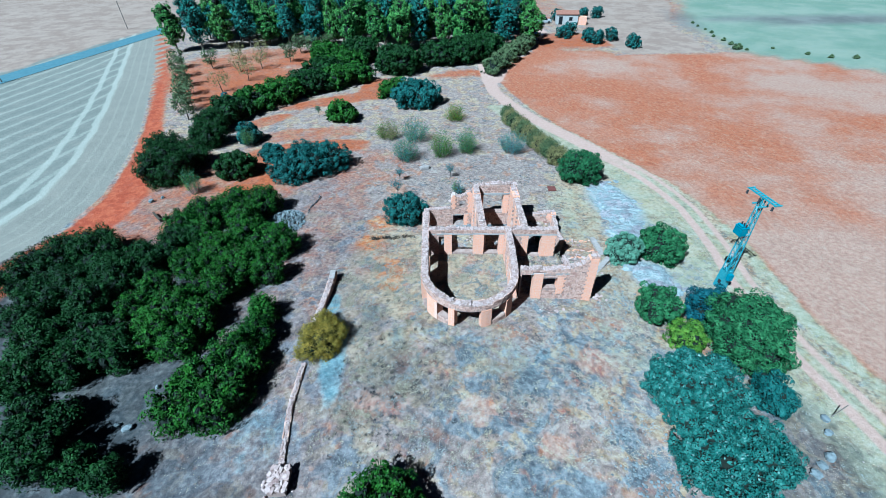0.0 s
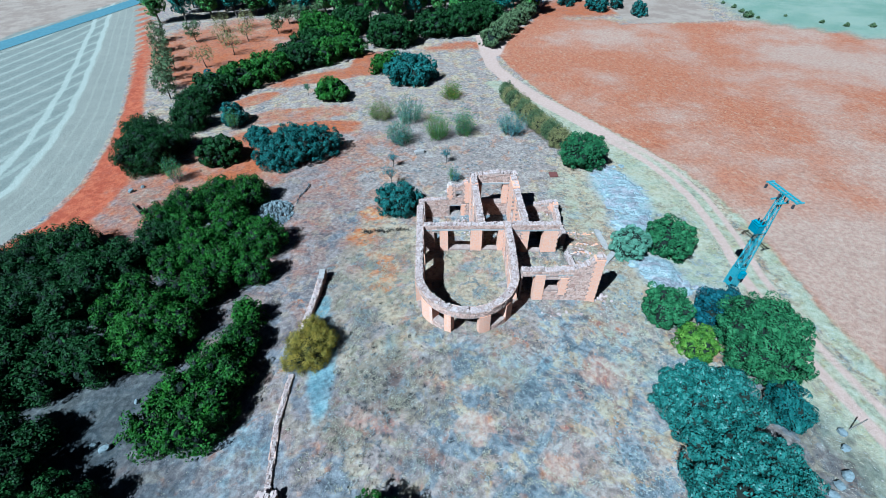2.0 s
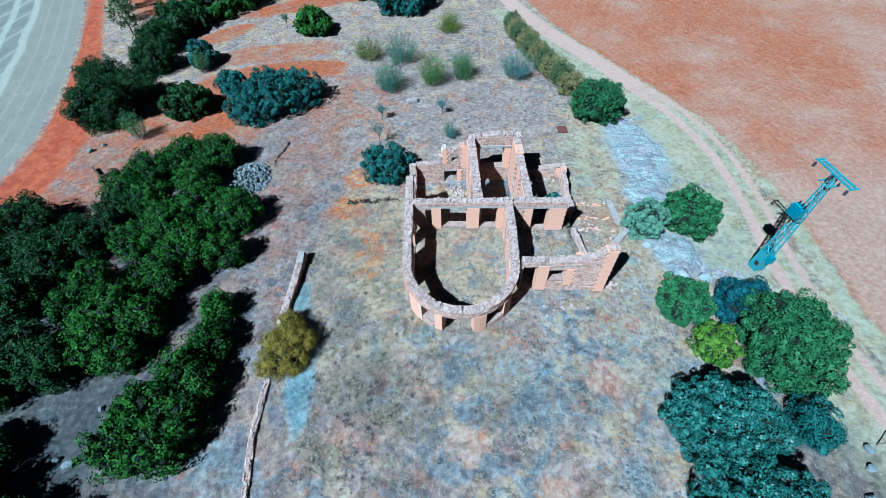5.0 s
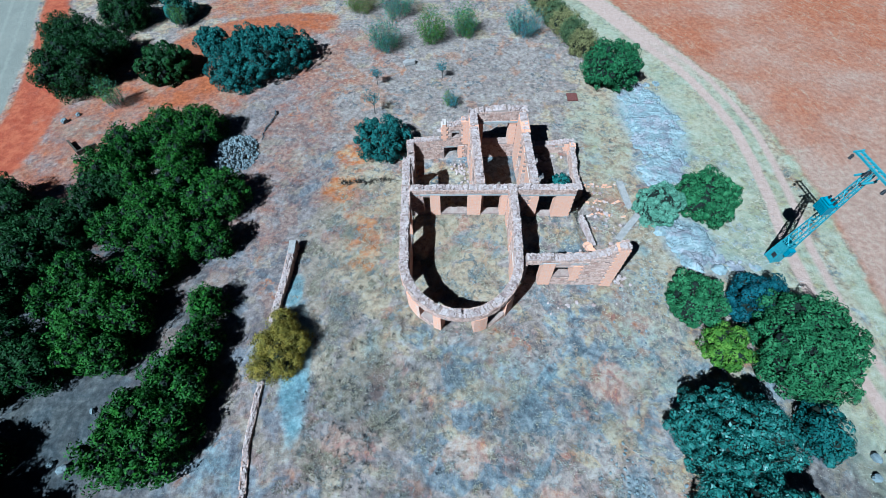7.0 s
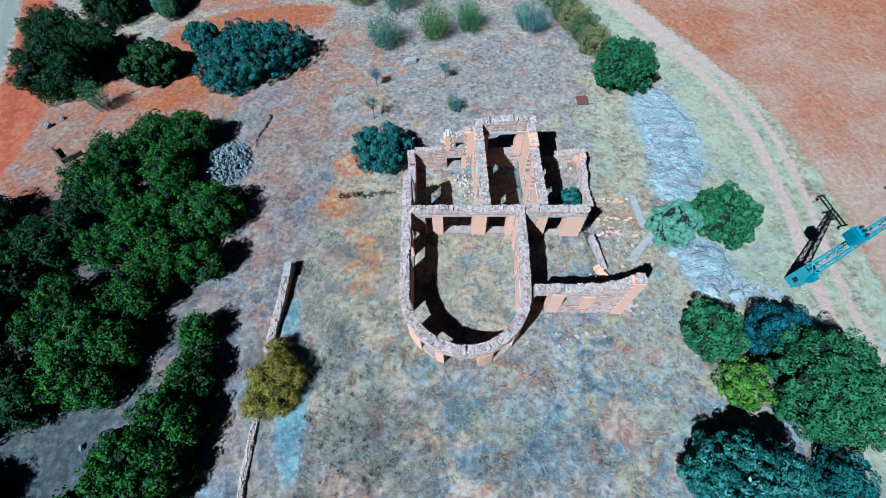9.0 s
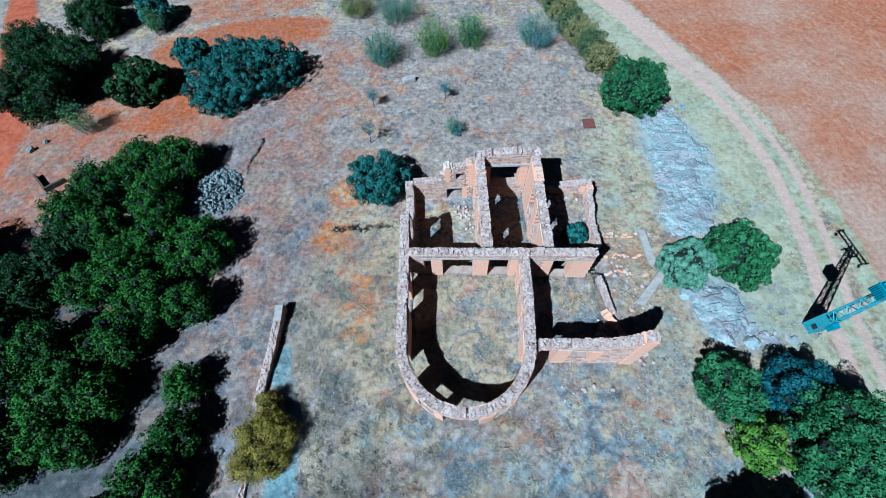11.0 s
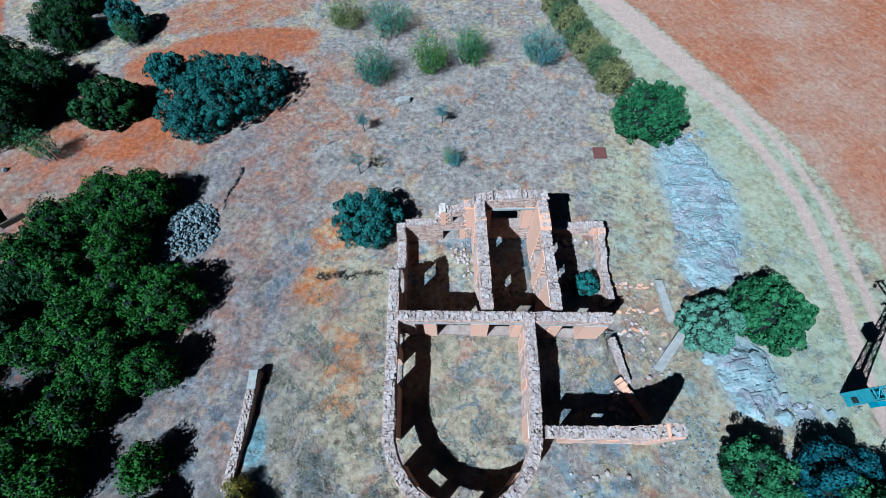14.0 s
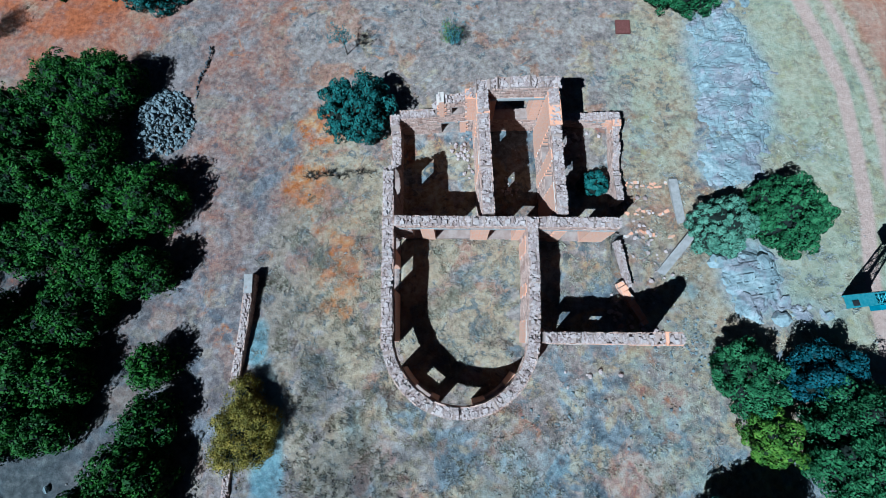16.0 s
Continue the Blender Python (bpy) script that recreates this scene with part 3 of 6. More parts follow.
def build_ground():
    xs, ys = axis(-42, 32, 0.28, 2600), axis(4, 62, 0.28, 2600)
    X, Y = np.meshgrid(xs, ys)
    Z = terrain(X, Y)
    rng = np.random.default_rng(5)
    Z = Z + rng.uniform(-0.02, 0.02, Z.shape) * (np.abs(X) < 60)
    nx, ny = len(xs), len(ys)
    verts = np.stack([X, Y, Z], -1).reshape(-1, 3)
    i = np.arange((nx - 1) * (ny - 1))
    r, c = i // (nx - 1), i % (nx - 1)
    k = r * nx + c
    faces = np.stack([k, k + 1, k + nx + 1, k + nx], 1)
    me = bpy.data.meshes.new("ground")
    me.from_pydata(verts.tolist(), [], faces.tolist())
    me.materials.append(GROUND)
    me.polygons.foreach_set("use_smooth", np.ones(len(me.polygons), dtype=bool))
    x, y = verts[:, 0], verts[:, 1]
    fw, st, tr = along(FIELD_W, y), along(STUBBLE_E, y), along(TRACK, y)
    north_edge = np.interp(x, [10, 22, 38, 62, 82, 140], [101, 101.7, 96, 96.4, 79, 60])
    field = smooth_step(x - fw, -0.5, 0.6) * smooth_step(north_edge - y, -1, 1)
    beyond = smooth_step(y - north_edge, -1, 1) * smooth_step(x, 18, 24)
    # wheel ruts and the verge between them
    slope = np.gradient(np.interp(np.arange(-60, 120, 0.5), [a for a, _ in TRACK], [b for _, b in TRACK]), 0.5)
    sl = np.interp(y, np.arange(-60, 120, 0.5), slope)
    d = (x - tr) / np.sqrt(1 + sl ** 2)
    rut = np.maximum(0.70 * np.exp(-((d - 0.74) / 0.38) ** 2), np.exp(-((d + 0.70) / 0.40) ** 2))
    track = np.maximum(rut, (0.2 + 0.4 * smooth_step(y, 36, 50)) * np.exp(-(d / 1.35) ** 4)) * (y < 92)
    lane = np.exp(-((x - np.interp(y, [78, 92, 104, 120], [9.6, 13.5, 20.5, 27])) / 1.9) ** 4) * (y > 78) * (y < 118)
    track = np.maximum(track, lane)
    # red earth: the strip beside the stubble and bare patches
    strip = smooth_step(x - st, -0.3, 0.3) * smooth_step(st + np.interp(y, [10, 33, 45, 60, 110], [3.5, 4.5, 4.2, 2.6, 2.2]) - x, -0.8, 0.8)
    red = np.maximum.reduce([
        field, strip,
        0.58 * spot(x, y, -28, 39, 8, 11), 0.62 * spot(x, y, -20.5, 42.5, 7.5, 6, 20), 0.36 * spot(x, y, -10.5, 35, 3.5, 10, -8), 0.4 * spot(x, y, -8, 46, 6, 5), 0.95 * spot(x, y, -20.5, 49.5, 3.2, 2.5), 1.1 * spot(x, y, -19.8, 42.0, 3.4, 1.9, 25), 1.15 * spot(x, y, -20.6, 46.0, 1.5, 3.2), 1.0 * spot(x, y, -15.0, 52.2, 6.5, 1.7, 8), 0.45 * spot(x, y, -27.5, 37.5, 4, 5), 0.9 * spot(x, y, -14.5, 51.0, 6, 2.0, 5)])
    red = np.maximum.reduce([
        red, 0.9 * spot(x, y, -34, 80, 10, 16, 20), 0.75 * spot(x, y, -42, 86, 8, 15, 22), 0.7 * spot(x, y, -34, 99, 12, 7), spot(x, y, -26, 96, 7, 6), 0.9 * spot(x, y, -15, 70.5, 10, 2.4, 25), 0.75 * spot(x, y, -24.5, 61.0, 5, 1.8, 45), 0.6 * spot(x, y, -17, 56, 8, 2.5, 10), spot(x, y, -10, 76, 3, 6), 0.8 * spot(x, y, 6, 84, 8, 2.5, 10),
        0.95 * spot(x, y, 28, 110, 12, 7), 0.32 * spot(x, y, -5.5, 28, 2.2, 4.5, 30), 0.3 * spot(x, y, -10.5, 30, 2.5, 6), 0.3 * spot(x, y, 11.6, 28.4, 1.8, 1.8), 0.3 * spot(x, y, -20, 24, 9, 6), 0.25 * spot(x, y, -4, 36, 3, 2)])
    red = np.where(beyond > 0.5, np.maximum(spot(x, y, 30, 108, 16, 8), 0.45 * spot(x, y, 48, 150, 40, 30)), red)
    pale = smooth_step(st - x, -0.6, 1.6)
    tan = beyond * (1 - smooth_step(x - np.interp(y, [79, 96, 122, 150, 400], [80, 57, 60, 72, 130]), -1, 1.5)) * smooth_step(x, 36, 42)
    teal = np.maximum.reduce([spot(x, y, -6.8, 17.6, 0.9, 3.8, 6), spot(x, y, -7.7, 22.2, 0.6, 1.2), 0.5 * spot(x, y, 10.8, 18.4, 1.2, 1.6), 0.45 * spot(x, y, -10, 12.5, 2.0, 2.0), 0.4 * spot(x, y, 4, 16.5, 2.5, 2.0), 0.35 * spot(x, y, -1.5, 18.6, 2.2, 1.4), 0.4 * spot(x, y, 12.5, 23.5, 1.5, 2.0)])
    orange = np.maximum.reduce([q * spot(x, y, ox, oy, a, b) for q, ox, oy, a, b in ((1.0, -5.9, 30.2, 1.6, 1.5), (0.85, -3.9, 25.4, 1.3, 2.8), (0.9, -5.5, 33.6, 1.5, 1.5), (0.25, 1.5, 24, 2.5, 3.5), (0.2, 7.5, 16, 3, 2), (0.6, -9.4, 22.2, 0.9, 1.0), (0.6, -9.4, 17.5, 0.6, 0.7), (0.55, -4.5, 28, 2.4, 5.5), (0.35, -11, 34, 2.2, 6.0), (0.35, -3.5, 13.5, 1.5, 1.2), (0.4, 11.4, 28.4, 1.6, 2.0), (0.35, -2.0, 16.2, 1.5, 1.0), (0.4, -11.5, 45, 5, 3), (0.3, -6, 40, 3, 4), (0.3, -22, 26, 6, 4))])
    verge = (np.exp(-((d - 2.4) / 1.0) ** 2) + np.exp(-((d + 2.5) / 1.6) ** 2) + 0.75 * np.exp(-(d / 1.2) ** 4)) * (y < 66)
    verge = np.clip(np.maximum.reduce([verge, 0.75 * spot(x, y, 19.3, 30, 3.5, 13), 0.55 * spot(x, y, 12.4, 35, 2.8, 6), 0.5 * spot(x, y, 11.5, 19.5, 3.0, 4.5)]), 0, 1)
    green = smooth_step(x - np.interp(y, [79, 96, 122, 150, 400], [80, 63, 64, 76, 130]), -1, 1.5) * beyond
    dark = np.maximum(spot(x, y, 100, 126, 30, 6.5, -6), 0.8 * spot(x, y, 66, 128, 3.5, 14, -10)) * beyond
    rock = np.maximum.reduce([spot(x, y, 16.9, 36.2, 2.3, 4.8, 5), spot(x, y, 15.8, 24.8, 1.7, 2.2), 0.8 * spot(x, y, 16.0, 31.0, 1.9, 1.6), 0.5 * spot(x, y, 17.5, 23.0, 2.4, 0.9)])
    straw = np.clip(0.4 - 0.32 * spot(x, y, -2, 43, 13, 9) + 0.35 * spot(x, y, 1.8, 30.4, 2.6, 2.4) + 0.45 * spot(x, y, 18, 33, 7, 17) + 0.2 * spot(x, y, 1.8, 23.5, 3.0, 4.2) + 0.22 * spot(x, y, -4, 24, 4, 10) + 0.5 * np.exp(-((x - tr) / 3.2) ** 2) * (y < 60), 0, 1)
    bare = np.maximum.reduce([spot(x, y, bx, by, br, br * 0.8) for bx, by, br in ((-3.2, 14.1, 1.3), (1.6, 13.2, 1.2), (8.8, 16.3, 1.4), (5.4, 11.2, 1.0), (-1.9, 17.2, 0.9), (-14.2, 19.5, 1.1), (11.0, 19.5, 0.9), (-12.6, 23.3, 0.8))])
    bare = np.maximum(0.95 * bare, 0.7 * np.exp(-((x - tr) / 1.45) ** 4) * smooth_step(y, 34, 50) * (y < 92))
    pink = np.maximum(0.9 * np.exp(-np.clip(x - fw, 0, 99) / 5.0) * smooth_step(50 - y, 0, 14), 0.9 * np.exp(-((x - 33) / 11) ** 2 - ((y - 24) / 17) ** 2)) + 0.5 * np.exp(-((x - 75) / 30) ** 2)
    dull = np.clip(spot(x, y, -13, 22, 7.5, 24) + 0.2 * spot(x, y, -2, 50, 16, 11) + 0.5 * spot(x, y, -4, 13, 5, 4.5), 0, 1)
    dull = np.maximum(dull, 0.9 * spot(x, y, -26, 36.5, 6.5, 6))
    warm = np.clip(np.maximum.reduce([spot(x, y, -4.2, 24.5, 3.8, 8.5), 0.7 * smooth_step(y, 31, 37), spot(x, y, 1.8, 24, 3.2, 5), 0.7 * spot(x, y, 12, 25, 3, 6)]), 0, 1)
    # dark slate and weedy patches; grove, thicket edge and tower floor add painted shade
    murk_and_shade = np.clip(np.maximum.reduce([smooth_step(-x, 13.5, 17.0) * smooth_step(33 - y, 0, 6), 0.6 * smooth_step(-x, 9.5, 13.5) * smooth_step(27 - y, 0, 6), 0.7 * smooth_step(12.5 - y, 0, 5) * smooth_step(-x, 6, 10), 0.55 * spot(x, y, 17.5, 10.5, 3.2, 5.0), 0.5 * spot(x, y, -3.0, 16.0, 1.9, 2.2), 0.4 * spot(x, y, 0.4, 17.2, 1.6, 0.9), 0.4 * spot(x, y, -4.6, 20.4, 0.9, 1.8), 0.3 * spot(x, y, 3.8, 15.0, 1.8, 1.4), 0.4 * spot(x, y, -0.8, 14.4, 1.2, 1.0), 0.35 * ((x > 3.2) & (x < 6.2) & (y > 27.2) & (y < 33.2))]), 0, 1)
    edge = np.where(x < st + 1, np.clip(st - x, 0, 400), np.clip(x - fw, 0, 400))
    far_tan = np.maximum(tan, smooth_step(-x - np.interp(y, [20, 85, 122, 168, 330], [99, 84, 74, 63, 23]), 0, 2) * 0.75)
    for name, cols in (("zone", (red, pale, np.clip(track, 0, 1))), ("fields", (edge / 100, field, green)), ("cover", (dark, rock, straw)), ("patches", (bare, pink, dull)), ("tints", (teal, orange, verge)), ("soils", (far_tan, strip * (y < 115), dull)), ("moods", (warm, murk_and_shade, verge))):
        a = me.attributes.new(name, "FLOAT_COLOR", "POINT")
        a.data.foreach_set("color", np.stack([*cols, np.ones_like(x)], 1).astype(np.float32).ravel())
    me.update()
    return tagged(new("ground", me), "dry grassy ground with red earth, stubble and a wheel track", "ground", kind="structure")


build_ground()

# ---- the ruin ----


class Line:
    """A wall's centre line: points with running length, place and side direction."""

    def __init__(self, pts):
        self.p = [Vector(p) for p in pts]
        self.s = [0.0]
        for a, b in zip(self.p, self.p[1:]):
            self.s.append(self.s[-1] + (b - a).length)
        self.length = self.s[-1]

    def at(self, s):
        s = min(max(s, 0.0), self.length)
        for k in range(len(self.p) - 1):
            if s <= self.s[k + 1] + 1e-9:
                d = (self.p[k + 1] - self.p[k])
                u = (s - self.s[k]) / max(d.length, 1e-9)
                return self.p[k] + d * u, d.normalized()
        return self.p[-1], (self.p[-1] - self.p[-2]).normalized()

    def spot(self, s, off, z):
        p, d = self.at(s)
        return Vector((p.x + d.y * off, p.y - d.x * off, z))

    def basis(self, s):
        p, d = self.at(s)
        n = Vector((d.y, -d.x))
        return Matrix(((d.x, n.x, 0, p.x), (d.y, n.y, 0, p.y), (0, 0, 1, 0), (0, 0, 0, 1)))


def free_spans(s, holes, z0, z1):
    """The solid heights of the wall at s between z0 and z1."""
    spans = [(z0, z1)]
    for a, b, lo, hi in holes:
        if a < s < b:
            nxt = []
            for u, v in spans:
                if lo > u:
                    nxt.append((u, min(v, lo)))
                if hi < v:
                    nxt.append((max(u, hi), v))
            spans = [q for q in nxt if q[1] - q[0] > 0.02]
    return spans


COPING = []


def coping_variants():
    for k in range(7):
        s = Soup(100 + k)
        s.box(Matrix(), (1.0, 1.0, 1.0), 0.16, 0.12)
        COPING.append(s.mesh("stone", STONE_PART))


coping_variants()
stone_count = [0]


def wall(name, parent, pts, thick, base, top, holes=(), bricks=(), seed=0, label="", bare=False, coping=True, face=FACING, rough_top=0.10):
    """A rubble wall on a centre line: mortar core, facing stones, brick dressings and loose stones on top.
    base, top: functions of the running length. holes: (s0, s1, z0, z1). bricks: (s0, s1, z0, z1) dressings on both faces."""
    line = Line(pts)
    r = random.Random(seed)
    cuts = {0.0, line.length}
    for a, b, *_ in holes:
        cuts |= {max(a, 0), min(b, line.length)}
    k, step = 0.0, 0.3
    while k < line.length:
        cuts.add(k)
        k += step
    cuts = sorted(cuts)
    cuts = [c for i, c in enumerate(cuts) if i == 0 or c - cuts[i - 1] > 0.015]
    core = Soup(seed)
    h = thick / 2
    edge_top = {c: top(c) + r.uniform(-rough_top, rough_top) for c in cuts}
    crest, index, seen = {}, {}, set()

    def corner(q, o, z):
        key = (round(q, 4), o, round(z, 4))
        if key not in index:
            index[key] = len(core.v)
            core.v.append(line.spot(q, o, z))
        return index[key]

    for a, b in zip(cuts, cuts[1:]):
        mid = (a + b) / 2
        crest[mid] = t = (edge_top[a] + edge_top[b]) / 2
        for z0, z1 in free_spans(mid, holes, base(mid), t):
            low = (base(a), base(b)) if z0 == base(mid) else (z0, z0)
            high = (edge_top[a], edge_top[b]) if z1 == t else (z1, z1)
            k = [corner(q, o, zz[e]) for zz in (low, high) for q, o, e in ((a, h, 0), (b, h, 1), (b, -h, 1), (a, -h, 0))]
            for f in ((3, 2, 1, 0), (4, 5, 6, 7), (0, 1, 5, 4), (1, 2, 6, 5), (2, 3, 7, 6), (3, 0, 4, 7)):
                face_key = frozenset(k[m] for m in f)
                if len(face_key) == 4 and face_key not in seen:
                    seen.add(face_key)
                    core.f.append(tuple(k[m] for m in f))
    wall_ob = linked(name, core.mesh(name, MORTAR), parent, label)

    def blocked(s0, s1, z0, z1):
        for a, b, lo, hi in list(holes) + list(bricks):
            if s1 > a and s0 < b and z1 > lo and z0 < hi:
                return True
        return False

    # facing stones in rough courses, on both sides
    face_s = Soup(seed + 1)
    for side in (1, -1):
        z = min(base(s) for s in (0, line.length / 2, line.length)) + 0.05
        zt = max(crest.values())
        while z < zt:
            ch = r.uniform(0.10, 0.17)
            s = -r.uniform(0, 0.2)
            while s < line.length:
                w = r.uniform(0.10, 0.24)
                a, b = max(s + 0.012, 0.0), min(s + w - 0.012, line.length)
                s += w
                if b - a < 0.08:
                    continue
                m = (a + b) / 2
                if z < base(m) - 0.1 or z + ch > top(m) + 0.06 or blocked(a, b, z, z + ch) or r.random() < 0.06:
                    continue
                f = line.basis(m) @ Matrix.Translation((0, side * h, z + ch / 2)) @ pose(0, 0, 0, r.uniform(-3, 3), r.uniform(-5, 5), 0)
                face_s.box(f, (b - a, 2 * r.uniform(0.012, 0.04), ch - 0.02), 0.05)
            z += ch
    if face_s.v and not bare:
        ob = part("facing_stones", face_s, face, wall_ob)
        tagged(ob, kind="stuff")
    # brick dressings in toothed courses
    if bricks:
        for a, b, lo, hi in bricks:
            bs = Soup(seed + 2)
            z, odd = lo, 0
            while z < hi - 0.03:
                ch = min(0.20, hi - z)
                o = 0.07 if odd else -0.03
                x0, x1 = a - o, b + o
                for q in holes:
                    if abs(q[0] - b) < 0.02:
                        x1 = b + 0.012
                    if abs(q[1] - a) < 0.02:
                        x0 = a - 0.012
                m = (x0 + x1) / 2
                if z + ch < top(m) + 0.05:
                    n_seg = max(1, int((x1 - x0) / 0.3))
                    for q in range(n_seg):
                        u0, u1 = x0 + (x1 - x0) * q / n_seg, x0 + (x1 - x0) * (q + 1) / n_seg
                        vs = [line.spot(s, o2, zz) for zz in (z, z + ch) for s, o2 in ((u0, h + 0.05), (u1, h + 0.05), (u1, -h - 0.05), (u0, -h - 0.05))]
                        bs.add(vs, ((3, 2, 1, 0), (4, 5, 6, 7), (0, 1, 5, 4), (1, 2, 6, 5), (2, 3, 7, 6), (3, 0, 4, 7)))
                z += ch
                odd ^= 1
            if bs.v:
                part("brick_pier", bs, BRICK, wall_ob, "orange brick pier")
    # loose stones along the crest
    if coping:
        rest = Soup(seed + 3)
        s = 0.03
        while s < line.length:
            w = r.uniform(0.08, 0.14)
            near = min(crest, key=lambda q: abs(q - s - w / 2))
            hole_top = any(a < s + w / 2 < b and hi >= crest[near] - 0.02 for a, b, lo, hi in holes)
            for off in (-0.78, -0.4, 0.0, 0.4, 0.78):
                if hole_top or r.random() < 0.16:
                    continue
                big = r.random() < 0.07
                size = (w * r.uniform(0.8, 1.3), thick * r.uniform(0.14, 0.26), r.uniform(0.03, 0.08))
                if big:
                    size = (r.uniform(0.16, 0.24), thick * r.uniform(0.3, 0.42), r.uniform(0.08, 0.14))
                f = line.basis(s + w / 2) @ Matrix.Translation((r.uniform(-0.04, 0.04), off * h * (0.6 if big else 0.95), crest[near] + size[2] * 0.3)) @ pose(0, 0, 0, r.uniform(-14, 14), r.uniform(-14, 14), r.uniform(0, 360) if not big else r.uniform(-25, 25))
                if big and stone_count[0] < 300:
                    ob = linked("stone", r.choice(COPING), wall_ob)
                    ob.matrix_basis = f @ Matrix.Diagonal((*size, 1))
                    stone_count[0] += 1
                else:
                    rest.box(f, size, 0.14, 0.1)
            s += w
        if rest.v:
            tagged(part("crest_stones", rest, RUBBLE, wall_ob), kind="stuff")
    return wall_ob, line


def arc(cx, cy, r, a0, a1, n, ry):
    return [(cx + r * math.cos(radians(a0 + (a1 - a0) * i / n)), cy + ry * math.sin(radians(a0 + (a1 - a0) * i / n))) for i in range(n + 1)]


def prof(*pairs):
    return lambda s: float(np.interp(s, [a for a, _ in pairs], [b for _, b in pairs]))


def build_ruin():
    ruin = thing("ruined_house", 0, 0, 0, "roofless ruined stone house with brick piers and a rounded end", "ruin")
    # nave: the west wall, the rounded end and the east wall in one run
    CX, CY, R, RY = 1.76, 22.45, 3.0, 3.2
    west = [(-1.20, 33.3), (-1.20, 30.0), (-1.20, 26.0), (-1.22, 22.45)]
    pts = west + arc(CX, CY, R, 180, 360, 36, RY)[1:] + [(4.90, 24.5), (4.95, 27.0)]
    L = Line(pts)
    s_of_y = lambda y: 33.3 - y
    s0 = L.s[3]
    per = (L.s[39] - s0) / 180.0
    A = lambda deg: s0 + (deg - 180) * per
    holes = [
        (s_of_y(29.95), s_of_y(28.75), 0.6, 2.45),
        (s_of_y(26.75), s_of_y(26.0), 0.62, 2.0),
        (s_of_y(25.45), s_of_y(24.2), 0.62, 2.45),
        (A(187), A(210), 0.62, 2.35),
        (A(228), A(243), 1.25, 2.25),
        (A(250), A(279), 0.62, 2.25),
        (A(290), A(311), 1.25, 2.25),
        (A(322), A(350), 0.62, 2.35),
    ]
    br = [
        (s_of_y(24.2), A(187), 0.55, 2.45), (A(210), A(228), 0.5, 2.3), (A(243), A(250), 0.4, 2.3), (A(279), A(290), 0.4, 2.3),
        (A(311), A(322), 0.5, 2.3), (s_of_y(26.0), s_of_y(25.45), 0.55, 2.45), (A(350), A(360) + 0.35, 0.5, 2.4),
        (A(360) + 1.5, A(360) + 1.9, 0.5, 2.3), (A(360) + 3.3, A(360) + 3.9, 0.5, 2.5),
    ]
    top = prof((0, 0.75), (0.7, 0.7), (0.9, 0.0), (2.7, 0.05), (3.1, 1.2), (3.6, 2.5), (3.9, 2.85), (6.2, 2.9), (s0, 2.85), (A(270), 2.75), (A(350), 2.85), (L.length, 2.95))
    base = prof((0, -1.3), (6.0, -1.3), (6.4, 0.2), (L.length, 0.2))
    wall("nave_wall", ruin, pts, 0.46, base, top, holes, br, 11, "curved stone nave wall with brick piers", rough_top=0.09)
    # cross wall
    cross_holes = [(0.75, 1.15, 0.75, 2.3), (1.72, 3.36, 0.78, 2.45), (4.14, 5.30, 0.72, 2.45), (7.48, 8.50, 0.45, 2.35)]
    cross_br = [(1.15, 1.72, 0.5, 2.5), (3.36, 4.14, 0.5, 2.5), (5.30, 5.75, 0.5, 2.5), (8.50, 9.55, 0.3, 2.4), (7.0, 7.48, 0.4, 2.35)]
    wall("cross_wall", ruin, [(-0.97, 27.14), (8.60, 26.80)], 0.46, prof((0, -1.2), (9.7, -1.0)), prof((0, 2.88), (9.7, 2.88)), cross_holes, cross_br, 12, "stone cross wall with three openings", rough_top=0.09)
    # tower room
    wall("tower_west_wall", ruin, [(3.12, 27.38), (3.06, 33.1)], 0.50, prof((0, -1.3), (6, -1.3)), prof((0, 2.85), (4, 2.85), (6, 3.0)), [(3.7, 4.7, 0.5, 1.95), (0.8, 1.8, 1.0, 2.4)], [(4.75, 5.6, -1, 2.9), (2.4, 3.1, -1, 2.4)], 13, "stone wall with flaking plaster", rough_top=0.13)
    wall("tower_east_wall", ruin, [(6.30, 27.30), (6.28, 33.1)], 0.46, prof((0, -1.3), (6, -1.3)), prof((0, 2.8), (4, 2.8), (6, 3.0)), [(3.1, 4.1, 0.6, 2.05), (1.5, 2.45, 0.9, 2.35)], [(0.25, 1.45, -1, 2.6), (2.5, 3.05, -1, 2.7), (4.15, 5.65, -1, 2.9)], 14, "stone wall with brick courses", rough_top=0.13)
    wall("tower_north_wall", ruin, [(2.80, 33.42), (6.55, 33.40)], 0.55, prof((0, -1.4), (4, -1.4)), prof((0, 2.9), (1, 3.0), (4, 3.1)), [(0.95, 2.72, 0.3, 2.15)], [(2.72, 3.2, 0.2, 2.3), (0.3, 0.95, 0.2, 2.3)], 15, "stone end wall with a wide window", rough_top=0.16)
    # west room: low north wall with the taller broken part beside the tower
    wall("west_room_north_wall", ruin, [(-0.97, 33.30), (2.80, 33.40)], 0.45, prof((0, -1.4), (4, -1.4)), prof((0, 0.68), (1.9, 0.72), (1.98, 2.2), (2.7, 1.9), (3.3, 2.1), (3.77, 2.5)), [(2.08, 3.06, -0.95, 0.05), (2.65, 3.15, 0.95, 1.5)], [(1.98, 2.3, 0.75, 2.3), (3.35, 3.77, 0.3, 2.5), (3.06, 3.4, -1.0, 0.2)], 16, "broken stone wall with a small window", rough_top=0.14)
